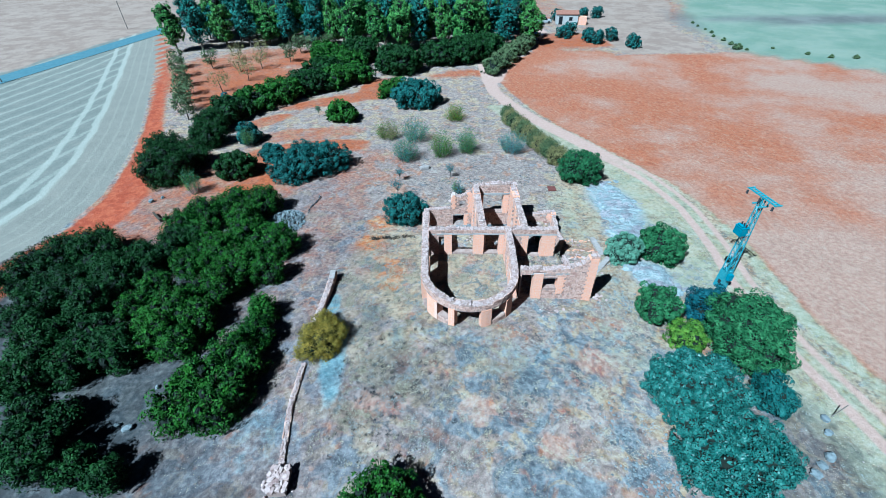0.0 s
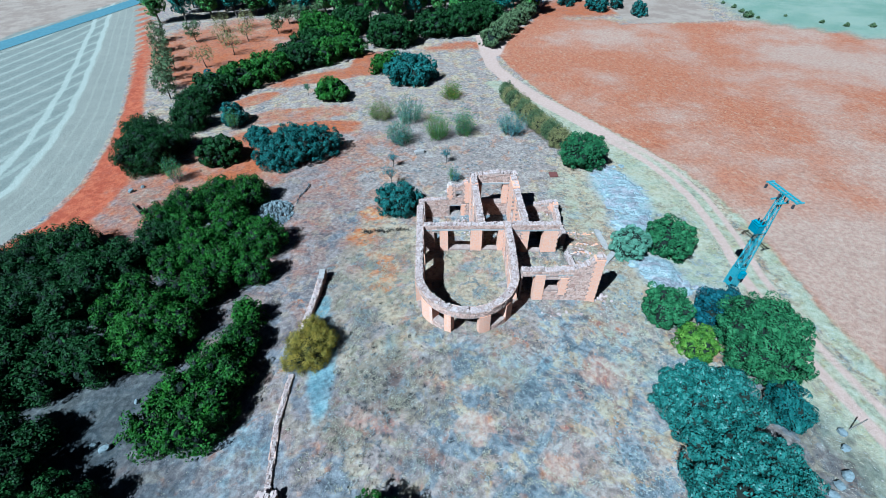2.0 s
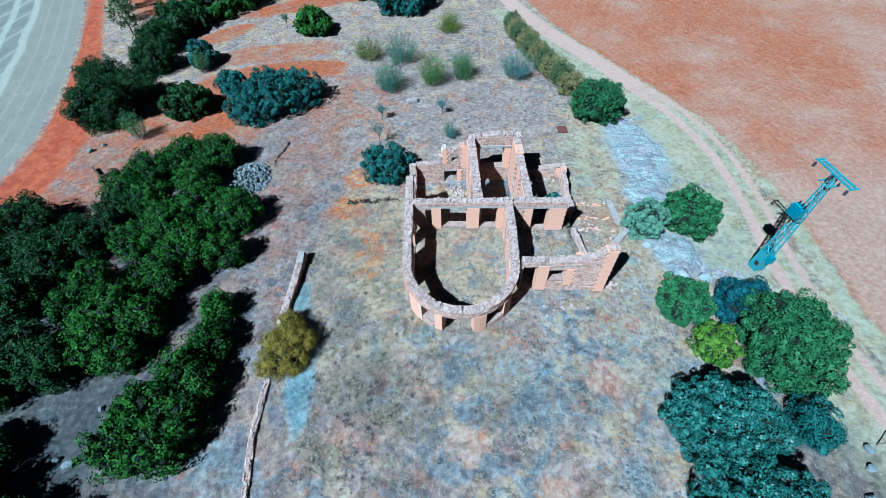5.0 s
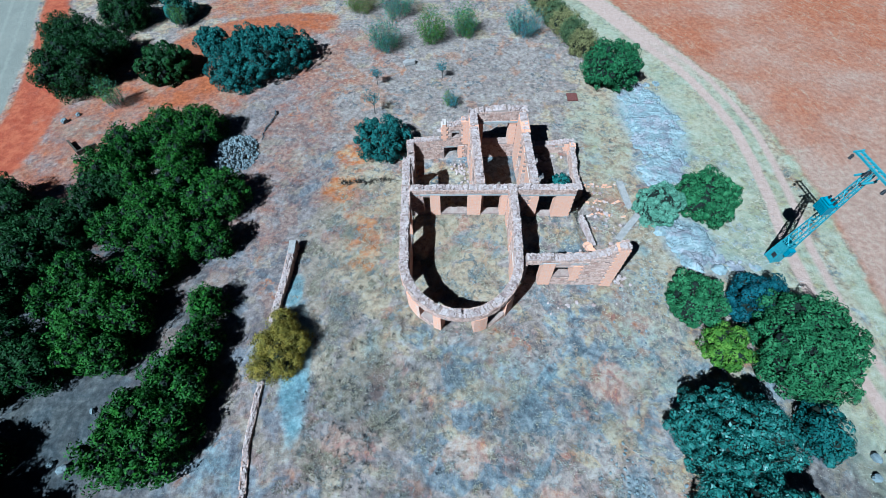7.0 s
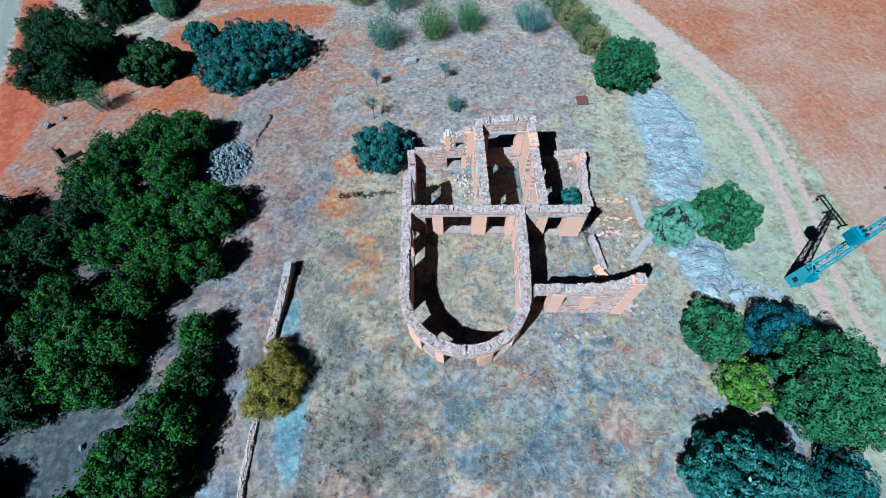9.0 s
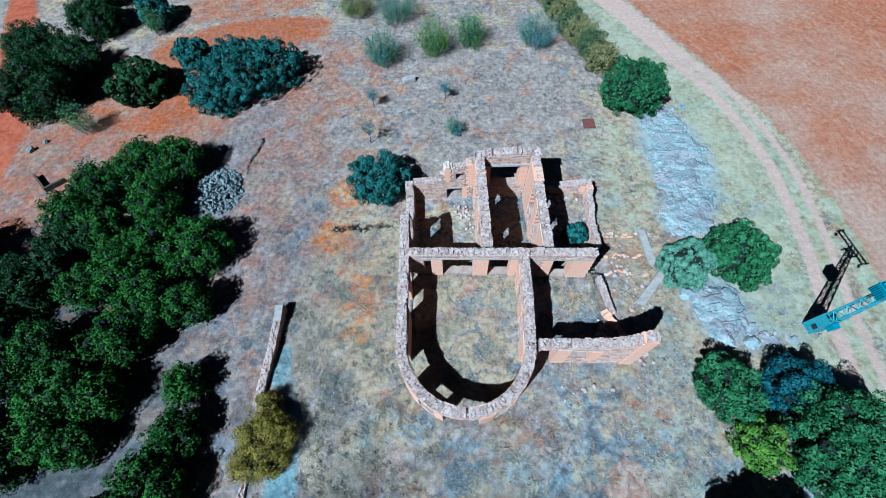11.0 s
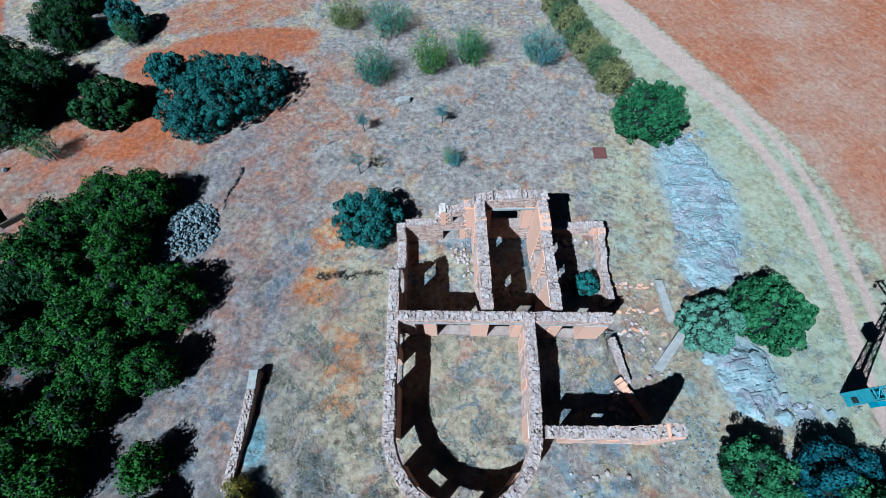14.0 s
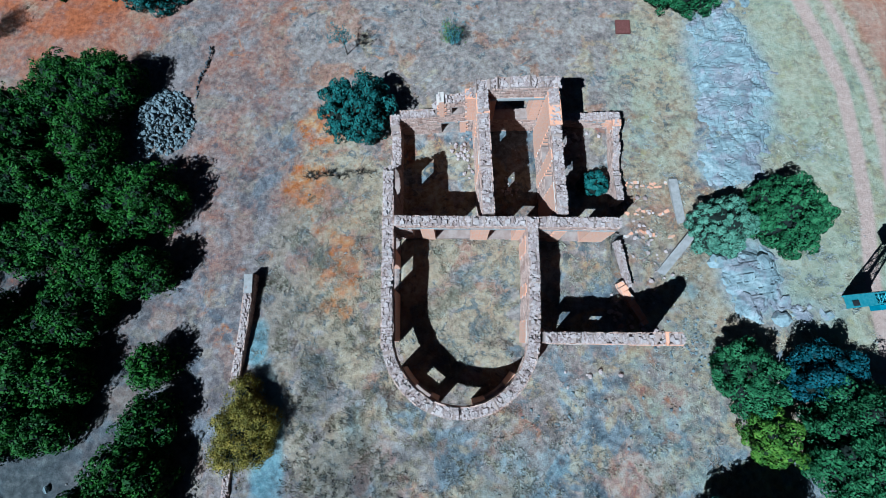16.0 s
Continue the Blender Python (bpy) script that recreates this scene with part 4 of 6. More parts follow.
    # east room
    wall("east_room_north_wall", ruin, [(6.55, 33.45), (10.22, 33.15)], 0.42, prof((0, -1.5), (4, -1.3)), prof((0, 0.9), (0.4, 0.1), (1.0, -0.2), (3.4, 0.25)), (), [(3.0, 3.4, -0.5, 0.4)], 17, "low broken stone wall", rough_top=0.06)
    wall("east_room_east_wall", ruin, [(10.05, 32.95), (9.75, 28.6)], 0.32, prof((0, -1.5), (4.4, -1.0)), prof((0, 0.35), (0.8, 0.0), (1.5, 0.2), (2.4, -0.15), (3.2, 0.1), (4.4, 0.3)), (), [(0, 0.4, -0.6, 0.3)], 18, "low broken stone wall", rough_top=0.16)
    # wing: the south wall with its window and the tall broken end
    wall("wing_south_wall", ruin, [(5.10, 22.12), (10.05, 21.95)], 0.42, prof((0, -0.1), (5, -0.2)), prof((0, 3.05), (3.2, 3.15), (3.9, 3.5), (4.4, 4.05), (4.7, 4.3), (4.95, 4.0)), [(0.1, 0.9, 0.3, 2.65), (1.52, 2.5, 1.45, 2.35)], [(0.9, 1.52, 0.2, 2.8), (2.5, 2.95, 1.0, 2.5), (4.4, 4.95, 0.1, 4.0)], 19, "stone wall with brick quoins and a window", rough_top=0.13)
    wall("wing_east_footing", ruin, [(9.40, 26.6), (9.75, 24.4)], 0.20, prof((0, -0.3), (3.4, -0.3)), prof((0, 0.40), (0.8, 0.47), (1.5, 0.36), (2.6, 0.44)), (), (), 20, "low stone footing", rough_top=0.04, face=RUBBLE)
    for a, b, z, w, h in (((-0.95, 26.93), (4.7, 26.73), 2.53, 0.12, 0.12), ((5.2, 26.71), (8.6, 26.59), 2.45, 0.12, 0.12), ((3.5, 33.20), (6.05, 33.18), 2.22, 0.3, 0.14), ((0.9, 33.16), (2.3, 33.18), 0.12, 0.12, 0.12), ((6.9, 33.3), (9.6, 33.02), -0.12, 0.14, 0.1), ((5.2, 21.96), (8.3, 21.84), 2.74, 0.14, 0.12)):
        s = Soup(1)
        d = Vector(b) - Vector(a)
        s.box(pose((a[0] + b[0]) / 2, (a[1] + b[1]) / 2, z, 0, 0, math.degrees(math.atan2(d.y, d.x))), (d.length, w, h), 0.004)
        part("lintel_beam", s, PLASTER, ruin, "pale lintel beam")
    return ruin


build_ruin()


# ---- trees and shrubs ----


def leaf_cards(centres, normals, size, rng, stretch=1.6, tumble=0.55):
    """One quad a leaf: centres and outward directions in, vertices and faces out."""
    n = len(centres)
    nrm = normals + rng.normal(0, tumble, (n, 3))
    nrm /= np.linalg.norm(nrm, axis=1)[:, None]
    t = np.cross(nrm, rng.normal(0, 1, (n, 3)))
    t /= np.linalg.norm(t, axis=1)[:, None] + 1e-9
    b = np.cross(nrm, t)
    w = (size * rng.uniform(0.6, 1.3, n))[:, None]
    a, c = t * w * stretch * 0.5, b * w * 0.5
    v = np.stack([centres - a, centres - c * 0.9 + a * 0.1, centres + a, centres + c * 0.9 + a * 0.1], 1).reshape(-1, 3)
    f = np.arange(4 * n).reshape(n, 4)
    return v, f


def ball(n, rng):
    p = rng.normal(0, 1, (n, 3))
    return p / np.linalg.norm(p, axis=1)[:, None]


def crown_mesh(name, blobs, leaf_mat, clump=0.42, density=1.0, leaf=0.15, seed=0, core=0.66, loose=0.0, per=58, tumble=0.32):
    """A crown: leaf cards on many small clumps over the blobs, with an uneven core painted near-black as the shade in
    the gaps. blobs: (x, y, z, rx, ry, rz).
    """
    rng = np.random.default_rng(seed)
    V, F, I = [], [], []
    count = 0

    def push(v, f, mat):
        nonlocal count
        V.append(v)
        F.append(f + count)
        I.append(np.full(len(f), mat))
        count += len(v)

    shapes = np.array(blobs, dtype=float)
    for k, (bx, by, bz, rx, ry, rz) in enumerate(shapes):
        c, r = np.array((bx, by, bz)), np.array((rx, ry, rz))
        area = 4 * math.pi * ((rx * ry) ** 1.6 / 3 + (rx * rz) ** 1.6 / 3 + (ry * rz) ** 1.6 / 3) ** (1 / 1.6)
        m = max(6, int(area / (clump * clump) * 0.44))
        d = ball(m, rng)
        wob = 1 + rng.uniform(-0.30, 0.14, m)
        cc = c + d * r * wob[:, None]
        keep = cc[:, 2] > 0.1
        for j, q in enumerate(shapes):
            if j != k:
                keep &= (((cc - q[:3]) / (q[3:] * 0.85)) ** 2).sum(1) > 1
        cc, dd = cc[keep], (d / r)[keep]
        if len(cc) == 0:
            continue
        dd /= np.linalg.norm(dd, axis=1)[:, None]
        n = max(8, int(per * density))
        rad = clump * rng.uniform(0.55, 1.25, len(cc))
        o = ball(n * len(cc), rng).reshape(len(cc), n, 3)
        o = o + dd[:, None, :] * 0.55
        o /= np.linalg.norm(o, axis=2)[:, :, None]
        dist = rng.uniform(0.75, 1.0 + loose, (len(cc), n, 1))
        p = cc[:, None, :] + o * rad[:, None, None] * dist
        p, o = p.reshape(-1, 3), o.reshape(-1, 3)
        ok = p[:, 2] > 0.03
        v, f = leaf_cards(p[ok], o[ok], leaf, rng, 1.6, tumble)
        push(v, f, 0)
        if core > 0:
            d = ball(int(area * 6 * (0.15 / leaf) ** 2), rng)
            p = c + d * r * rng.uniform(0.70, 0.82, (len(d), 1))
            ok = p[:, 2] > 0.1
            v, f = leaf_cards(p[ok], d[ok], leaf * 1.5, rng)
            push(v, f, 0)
            # core shell, dark so the gaps read as shaded
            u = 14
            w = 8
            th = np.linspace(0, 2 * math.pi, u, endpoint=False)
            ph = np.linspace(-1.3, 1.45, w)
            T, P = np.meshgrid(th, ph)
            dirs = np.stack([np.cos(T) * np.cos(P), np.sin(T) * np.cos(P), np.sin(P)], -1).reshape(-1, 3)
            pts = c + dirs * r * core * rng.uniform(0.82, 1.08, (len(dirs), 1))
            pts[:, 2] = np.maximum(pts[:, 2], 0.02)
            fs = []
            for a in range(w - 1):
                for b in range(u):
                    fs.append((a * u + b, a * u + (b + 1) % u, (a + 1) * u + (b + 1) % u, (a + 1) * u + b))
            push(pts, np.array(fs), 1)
    v, f, i = np.concatenate(V), np.concatenate(F), np.concatenate(I)
    return make_mesh(name, v.tolist(), f.tolist(), [leaf_mat, GAP_SHADE], i)


def trunk_soup(height, radius, limbs, spread, seed):
    r = random.Random(seed)
    s = Soup(seed)
    p, rad = Vector((0, 0, -0.2)), radius
    lean = Vector((r.uniform(-0.12, 0.12), r.uniform(-0.12, 0.12), 1))
    for k in range(3):
        q = p + lean * (height * 0.24) + Vector((r.uniform(-0.05, 0.05), r.uniform(-0.05, 0.05), 0))
        s.rod(p, q, rad, rad * 0.82, 8)
        p, rad = q, rad * 0.82
    for k in range(limbs):
        w = 2 * math.pi * (k + r.uniform(-0.3, 0.3)) / limbs
        q = p + Vector((math.cos(w) * spread * r.uniform(0.4, 0.7), math.sin(w) * spread * r.uniform(0.4, 0.7), height * r.uniform(0.15, 0.35)))
        s.rod(p, q, rad * 0.6, rad * 0.3, 5)
        for e in range(2):
            s.rod(q, q + Vector((r.uniform(-0.4, 0.4) * spread, r.uniform(-0.4, 0.4) * spread, r.uniform(0.1, 0.3) * height)), rad * 0.3, rad * 0.08, 4)
    return s


def tree(name, x, y, blobs, mat, label, category="tree", group="", clump=0.42, leaf=0.15, density=1.0, seed=0, trunk=0.12, core=0.66, loose=0.0, per=58, turn=0.0):
    t = thing(name, x, y, gz(x, y), label, category, group, turn)
    top = max(b[2] for b in blobs)
    wide = max(b[3] for b in blobs)
    part("trunk", trunk_soup(max(top, 0.5), trunk, 4, wide, seed), BARK, t)
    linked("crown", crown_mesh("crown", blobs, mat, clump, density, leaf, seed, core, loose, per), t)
    return t


def mound(rx, ry, h, seed, lobes=5, knobs=0):
    """Blobs for a broad low crown: a middle one and lobes round it."""
    r = random.Random(seed)
    out = [(0, 0, h * 0.5, rx * 0.78, ry * 0.78, h * 0.52)]
    for k in range(lobes):
        w = 2 * math.pi * (k + r.uniform(-0.25, 0.25)) / lobes
        q = r.uniform(0.42, 0.58)
        out.append((math.cos(w) * rx * 0.55, math.sin(w) * ry * 0.55, h * r.uniform(0.36, 0.5), rx * q, ry * q, h * r.uniform(0.36, 0.48)))
    for k in range(knobs):
        w, e = 2.4 * k + r.uniform(-0.4, 0.4), math.sqrt((k + 0.5) / knobs) * 0.92
        q = r.uniform(0.20, 0.32)
        out.append((math.cos(w) * rx * e, math.sin(w) * ry * e, h * (0.42 + 0.52 * math.sqrt(1 - e * e)), rx * q, ry * q, h * r.uniform(0.16, 0.24)))
    return out


def spray(name, x, y, r, h, stems, leaves, mat, second, label, category, seed, bare=0.12, leaf=0.062, loose=0.11):
    """An airy bush of rising stems with leaves along them. bare: the leafless share of a stem."""
    rng = np.random.default_rng(seed)
    t = thing(name, x, y, gz(x, y), label, category)
    s = Soup(seed)
    groups = ([], [])
    for k in range(stems):
        a, q = rng.uniform(0, 6.283), math.sqrt(rng.random())
        top_p = np.array((math.cos(a) * q * r * 0.85, math.sin(a) * q * r * 0.85, h * rng.uniform(0.6, 1.05) * (1 - 0.35 * q * q)))
        foot = np.array((math.cos(a) * 0.4 * q * r, math.sin(a) * 0.4 * q * r, -0.05))
        s.rod(foot, top_p, 0.012, 0.005, 3, False)
        u = rng.uniform(bare, 1.02, (leaves, 1))
        p = foot + (top_p - foot) * u + rng.normal(0, loose, (leaves, 3)) * (0.4 + u)
        groups[0 if rng.random() < 0.68 else 1].append(p)
    part("stem", s, BARK, t)
    for g, m in zip(groups, (mat, second)):
        if not g:
            continue
        p = np.concatenate(g)
        p = p[p[:, 2] > 0.02]
        n = rng.normal(0, 1, p.shape) + np.array((0, 0, 0.8))
        n /= np.linalg.norm(n, axis=1)[:, None]
        v, f = leaf_cards(p, n, leaf, rng, 2.6)
        linked("foliage", make_mesh("foliage", v.tolist(), f.tolist(), m), t)
    return t


def sapling(x, y, r, h, mat, label, seed):
    """A thin leaning trunk that forks into a fan of fine twigs with few small leaves."""
    rng = np.random.default_rng(seed)
    t = thing("sapling", x, y, gz(x, y), label, "sapling")
    fork = np.array((rng.uniform(-0.06, 0.06), rng.uniform(-0.06, 0.06), 0.38 * h))
    s = Soup(seed)
    s.rod(np.array((0, 0, -0.06)), fork, 0.034, 0.024, 6, False)
    part("trunk", s, BARK, t)
    s = Soup(seed + 1)
    pts = []
    for k in range(15):
        a, q = 2.4 * k, math.sqrt((k + 0.5) / 15)
        root = fork * rng.uniform(0.75, 1.05)
        tip = np.array((math.cos(a) * q * r, math.sin(a) * q * r, h * rng.uniform(0.78, 1.0) * (1 - 0.22 * q)))
        s.rod(root, tip, 0.014, 0.005, 3, False)
        for _ in range(4):
            u = rng.uniform(0.35, 0.9)
            p = root + (tip - root) * u
            e = p + rng.normal(0, 0.11, 3) + np.array((0, 0, 0.12))
            s.rod(p, e, 0.006, 0.003, 3, False)
            pts.append(e + rng.normal(0, 0.04, (9, 3)))
        pts.append(root + (tip - root) * rng.uniform(0.45, 1.02, (16, 1)) + rng.normal(0, 0.05, (16, 3)))
    part("twigs", s, BARK, t)
    p = np.concatenate(pts)
    n = rng.normal(0, 1, p.shape) + np.array((0, 0, 0.8))
    n /= np.linalg.norm(n, axis=1)[:, None]
    v, f = leaf_cards(p, n, 0.040, rng, 2.6)
    linked("foliage", make_mesh("foliage", v.tolist(), f.tolist(), mat), t)
    return t


OAK_LABEL = "dense dark green holm oak shrub on dry ground"
# west grove, clump by clump: x, y, half width
SOUTH_CLUMP = [
    (-12.1, 21.2, 1.15), (-11.8, 18.9, 1.33), (-12.5, 17.2, 1.55), (-11.4, 16.6, 1.23), (-13.6, 15.3, 1.65), (-11.8, 14.9, 1.45), (-14.3, 13.8, 1.59), (-12.4, 13.5, 1.52),
    (-16.1, 23.6, 1.93), (-20.2, 23.4, 1.68), (-21.3, 21.9, 1.32), (-17.9, 21.3, 1.85), (-16.1, 20.6, 1.48), (-17.9, 19.0, 1.64), (-16.5, 18.5, 1.27), (-19.1, 20.4, 1.36),
]
NORTH_CLUMP = [
    (-13.7, 29.1, 2.22), (-16.1, 29.8, 1.89), (-13.0, 25.5, 1.45), (-17.7, 27.9, 1.97), (-19.5, 26.7, 1.45), (-15.3, 25.8, 1.95), (-16.6, 35.9, 1.95), (-19.0, 35.7, 2.1),
    (-21.2, 34.0, 2.1), (-22.2, 32.0, 1.82), (-17.2, 32.6, 1.85), (-19.8, 30.7, 1.59),
]
WEST_CLUMP = [
    (-21.8, 29.7, 1.55), (-23.2, 27.2, 1.7), (-24.8, 25.8, 1.8), (-20.4, 30.3, 1.49), (-21.8, 28.0, 1.5), (-22.9, 26.7, 1.71), (-24.0, 24.9, 1.81), (-24.6, 22.7, 1.63),
    (-24.6, 21.5, 1.13), (-28.0, 28.9, 2.48), (-30.2, 28.0, 2.56), (-31.0, 25.8, 2.31), (-27.1, 23.9, 2.4), (-27.6, 21.3, 2.25), (-25.1, 18.7, 2.02), (-21.9, 18.8, 1.96),
    (-22.3, 17.0, 1.52), (-20.0, 17.9, 1.63), (-24.3, 16.2, 1.77), (-21.8, 13.6, 1.48), (-20.4, 13.6, 1.12), (-19.9, 11.4, 1.59), (-17.7, 10.7, 1.23), (-16.1, 10.3, 0.92),
    (-21.6, 11.7, 1.39),
]
FAR_CLUMP = [
    (-29.4, 43.4, 3.1), (-31.4, 48.0, 2.8), (-28.3, 47.2, 2.3), (-28.8, 53.0, 2.5), (-30.0, 57.4, 2.4),
]


def build_grove():
    k = 40
    for clump, mat in ((SOUTH_CLUMP, OAK), (NORTH_CLUMP, OAK), (WEST_CLUMP, OAK_DARK), (FAR_CLUMP, OAK_DARK)):
        for x, y, r in clump:
            h = max(1.8, 1.2 * r) if r > 2.05 and clump is FAR_CLUMP else min(2.6, max(1.8, 1.55 * r))
            tree("holm_oak", x, y, mound((r - 0.24) / 1.1, (r - 0.24) / 1.1, h * 0.92, k, 6, 8), mat, OAK_LABEL, "tree", "holm oaks of the grove", 0.34, 0.088, 0.72, k, 0.16)
            k += 1
    tree("holm_oak", -3.1, 8.3, mound(1.87, 1.6, 2.12, k, 6, 8), OAK, OAK_LABEL, "tree", "holm oaks of the grove", 0.34, 0.088, 0.72, k, 0.16)


build_grove()


def build_shrubs():
    T = tree
    T("teal_shrub", -14.6, 44.8, [(-1.7, -0.9, 1.0, 2.0, 2.3, 1.5), (0.5, -0.4, 1.1, 2.3, 2.3, 1.7), (2.6, 1.0, 1.0, 2.0, 1.9, 1.5), (-0.4, 1.4, 1.1, 2.1, 1.8, 1.6), (1.6, 1.6, 1.2, 1.5, 1.4, 1.4), (-0.6, -2.2, 0.7, 1.5, 1.2, 1.0)], TEAL, "broad blue-green shrub on red earth", "shrub", "", 0.30, 0.10, 1.0, 81)
    T("teal_shrub", -19.3, 48.0, mound(1.3, 1.2, 1.8, 82), TEAL, "small blue-green shrub beside a broad one", "shrub", "", 0.36, 0.15, 1.0, 82)
    T("round_oak", -22.3, 44.4, mound(1.9, 1.9, 2.6, 83), OAK_DARK, "round dark oak on bare red earth", "tree", "", 0.4, 0.16, 1.0, 83)
    T("round_oak", -24.0, 53.8, mound(1.3, 1.3, 2.4, 84), TEAL, "small dark oak beside a pale sapling", "tree", "", 0.4, 0.16, 1.0, 84)
    T("round_oak", -3.2, 33.9, mound(1.75, 1.75, 2.3, 85), TEAL, "round dark green oak beside the ruin wall", "tree", "", 0.28, 0.095, 1.0, 85)
    T("round_oak", 14.9, 41.6, mound(2.15, 2.1, 2.6, 86, 5, 9), FRESH, "round bright green oak at the rock outcrop", "tree", "", 0.28, 0.085, 1.0, 86)
    T("pale_shrub", 14.3, 27.2, mound(1.4, 1.35, 1.9, 87), LIGHT_TEAL, "pale grey-green shrub between grey rocks", "shrub", "", 0.22, 0.065, 2.4, 87, 0.12, 0.8)
    T("round_oak", 17.5, 27.6, mound(1.75, 1.75, 2.2, 88), FRESH, "round green oak among grey rocks", "tree", "", 0.32, 0.09, 1.7, 88)
    T("broom_bush", -7.6, 18.3, [(0, 0, 0.7, 0.95, 1.1, 0.8), (0.6, 0.5, 0.7, 0.75, 0.7, 0.7), (-0.5, -0.7, 0.6, 0.8, 0.7, 0.65), (-0.2, 1.7, 0.5, 0.6, 0.6, 0.6), (-0.7, 0.5, 0.6, 0.6, 0.6, 0.6), (0.5, -0.7, 0.6, 0.6, 0.6, 0.5), (0.1, 0.9, 0.8, 0.5, 0.5, 0.6)], YELLOW, "yellow broom bush growing on a low wall", "bush", "", 0.18, 0.05, 1.3, 89, 0.06, 0.6, 0.9)
    T("walnut", 14.0, 20.3, mound(1.2, 1.4, 1.9, 90, 5, 8), FRESH, "dull green rounded tree", "tree", "", 0.32, 0.082, 1.9, 90)
    T("bluish_tree", 17.5, 20.3, mound(1.3, 1.2, 2.1, 91, 5, 7), DEEP_BLUE, "dark bluish tree in the thicket", "tree", "", 0.32, 0.085, 1.8, 91)
    T("lime_shrub", 14.75, 17.8, mound(0.95, 1.0, 1.5, 92, 5, 6), LIME, "lime green shrub between larger trees", "shrub", "", 0.3, 0.08, 1.7, 92)
    T("green_tree", 18.1, 17.5, mound(2.0, 2.5, 3.2, 93, 7, 15), FRESH, "large fresh green tree beside the track", "tree", "", 0.36, 0.082, 1.9, 93)
    T("teal_tree", 13.0, 13.5, mound(2.1, 1.9, 2.9, 94, 7, 15), SILVER_TEAL, "large blue-green tree beside the thicket", "tree", "", 0.30, 0.08, 1.7, 94)
    T("teal_tree", 13.0, 10.1, mound(2.3, 2.0, 3.0, 95, 7, 15), SILVER_TEAL, "large blue-green tree beside the thicket", "tree", "", 0.30, 0.08, 1.7, 95)
    T("teal_tree", 17.6, 13.7, mound(0.8, 1.1, 1.7, 96, 5, 8), TEAL, "smaller blue-green tree beside larger ones", "tree", "", 0.33, 0.085, 1.8, 96)
    T("teal_shrub", 8.7, 29.7, mound(0.6, 0.55, 1.15, 97, 4), TEAL, "small green shrub inside the ruin", "shrub", "", 0.2, 0.1, 1.0, 97, 0.04)
    T("teal_shrub", -30.5, 64.6, mound(1.5, 1.4, 2.6, 98, 4), DEEP_BLUE, "small blue-green shrub before the oak hedge", "shrub", "", 0.45, 0.2, 0.8, 98)
    # hedge along the track
    for k, (x, y, r) in enumerate([(13.4, 45.6, 1.05), (12.9, 47.2, 0.95), (12.4, 48.8, 1.1), (11.9, 50.3, 0.9), (11.5, 51.8, 1.05), (11.1, 53.4, 0.9), (10.8, 54.8, 1.0), (10.4, 56.5, 0.9), (10.1, 58.0, 0.95), (9.8, 59.6, 0.9)]):
        T("hedge_bush", x, y, mound(r, r * 1.15, 2.0, 110 + k, 4), DRYLEAF if k % 2 == 0 else ALMOND, "olive green bush of the hedge along the track", "bush", "hedge along the track", 0.26, 0.085, 0.8, 210 + k, 0.05, 0.6, 0.7)
    for k, (x, y, r) in enumerate([(10.4, 84, 1.6), (12.4, 88, 1.7), (14.6, 92.5, 1.8), (17.0, 97, 1.8), (19.5, 101.5, 1.9)]):
        T("hedge_bush", x, y, mound(r, r * 1.3, 2.6, 120 + k, 4), ALMOND, "olive green bush of the hedge by the wood", "bush", "hedge by the wood", 0.55, 0.26, 0.6, 120 + k, 0.06, 0.8, 0.2)
    # evergreen hedge and rounded oaks to the north
    for k, (x, y, rx, ry, h) in enumerate([(-29.5, 62.5, 2.6, 3.2, 2.8), (-27.6, 67.0, 2.8, 3.0, 3.0), (-24.6, 71.0, 3.2, 3.0, 3.0), (-21.0, 75.0, 3.4, 3.0, 3.2), (-17.2, 78.2, 3.2, 2.8, 3.0), (-13.8, 80.6, 2.6, 2.4, 2.6), (-20.4, 83.0, 3.6, 3.2, 3.4), (-16.4, 86.5, 3.6, 3.4, 3.6), (-20.5, 91.0, 3.6, 3.6, 4.0), (-15.2, 94.0, 3.8, 3.6, 4.2)]):
        T("holm_oak", x, y, mound(rx, ry, h, 130 + k, 5), OAK if k % 3 else OAK_DARK, "dense green holm oak in a curved hedge", "tree", "curved oak hedge", 0.62, 0.26, 0.7, 130 + k, 0.16)
    for k, (x, y, r, h, mat) in enumerate([(-7.0, 86.0, 4.2, 4.6, OAK_DARK), (-6.6, 72.2, 2.6, 2.4, OAK), (-2.9, 67.4, 3.4, 3.2, TEAL), (-13.3, 61.4, 2.0, 2.4, OAK), (1.0, 91.5, 4.2, 4.0, OAK_DARK), (6.0, 93.0, 4.2, 4.2, OAK_DARK), (10.5, 96.5, 3.6, 4.0, OAK_DARK)]):
        T("holm_oak", x, y, mound(r, r * 0.95, h, 150 + k, 5), mat, "rounded evergreen oak on reddish ground", "tree", "oaks before the wood", 0.6, 0.25, 0.7, 150 + k, 0.18)
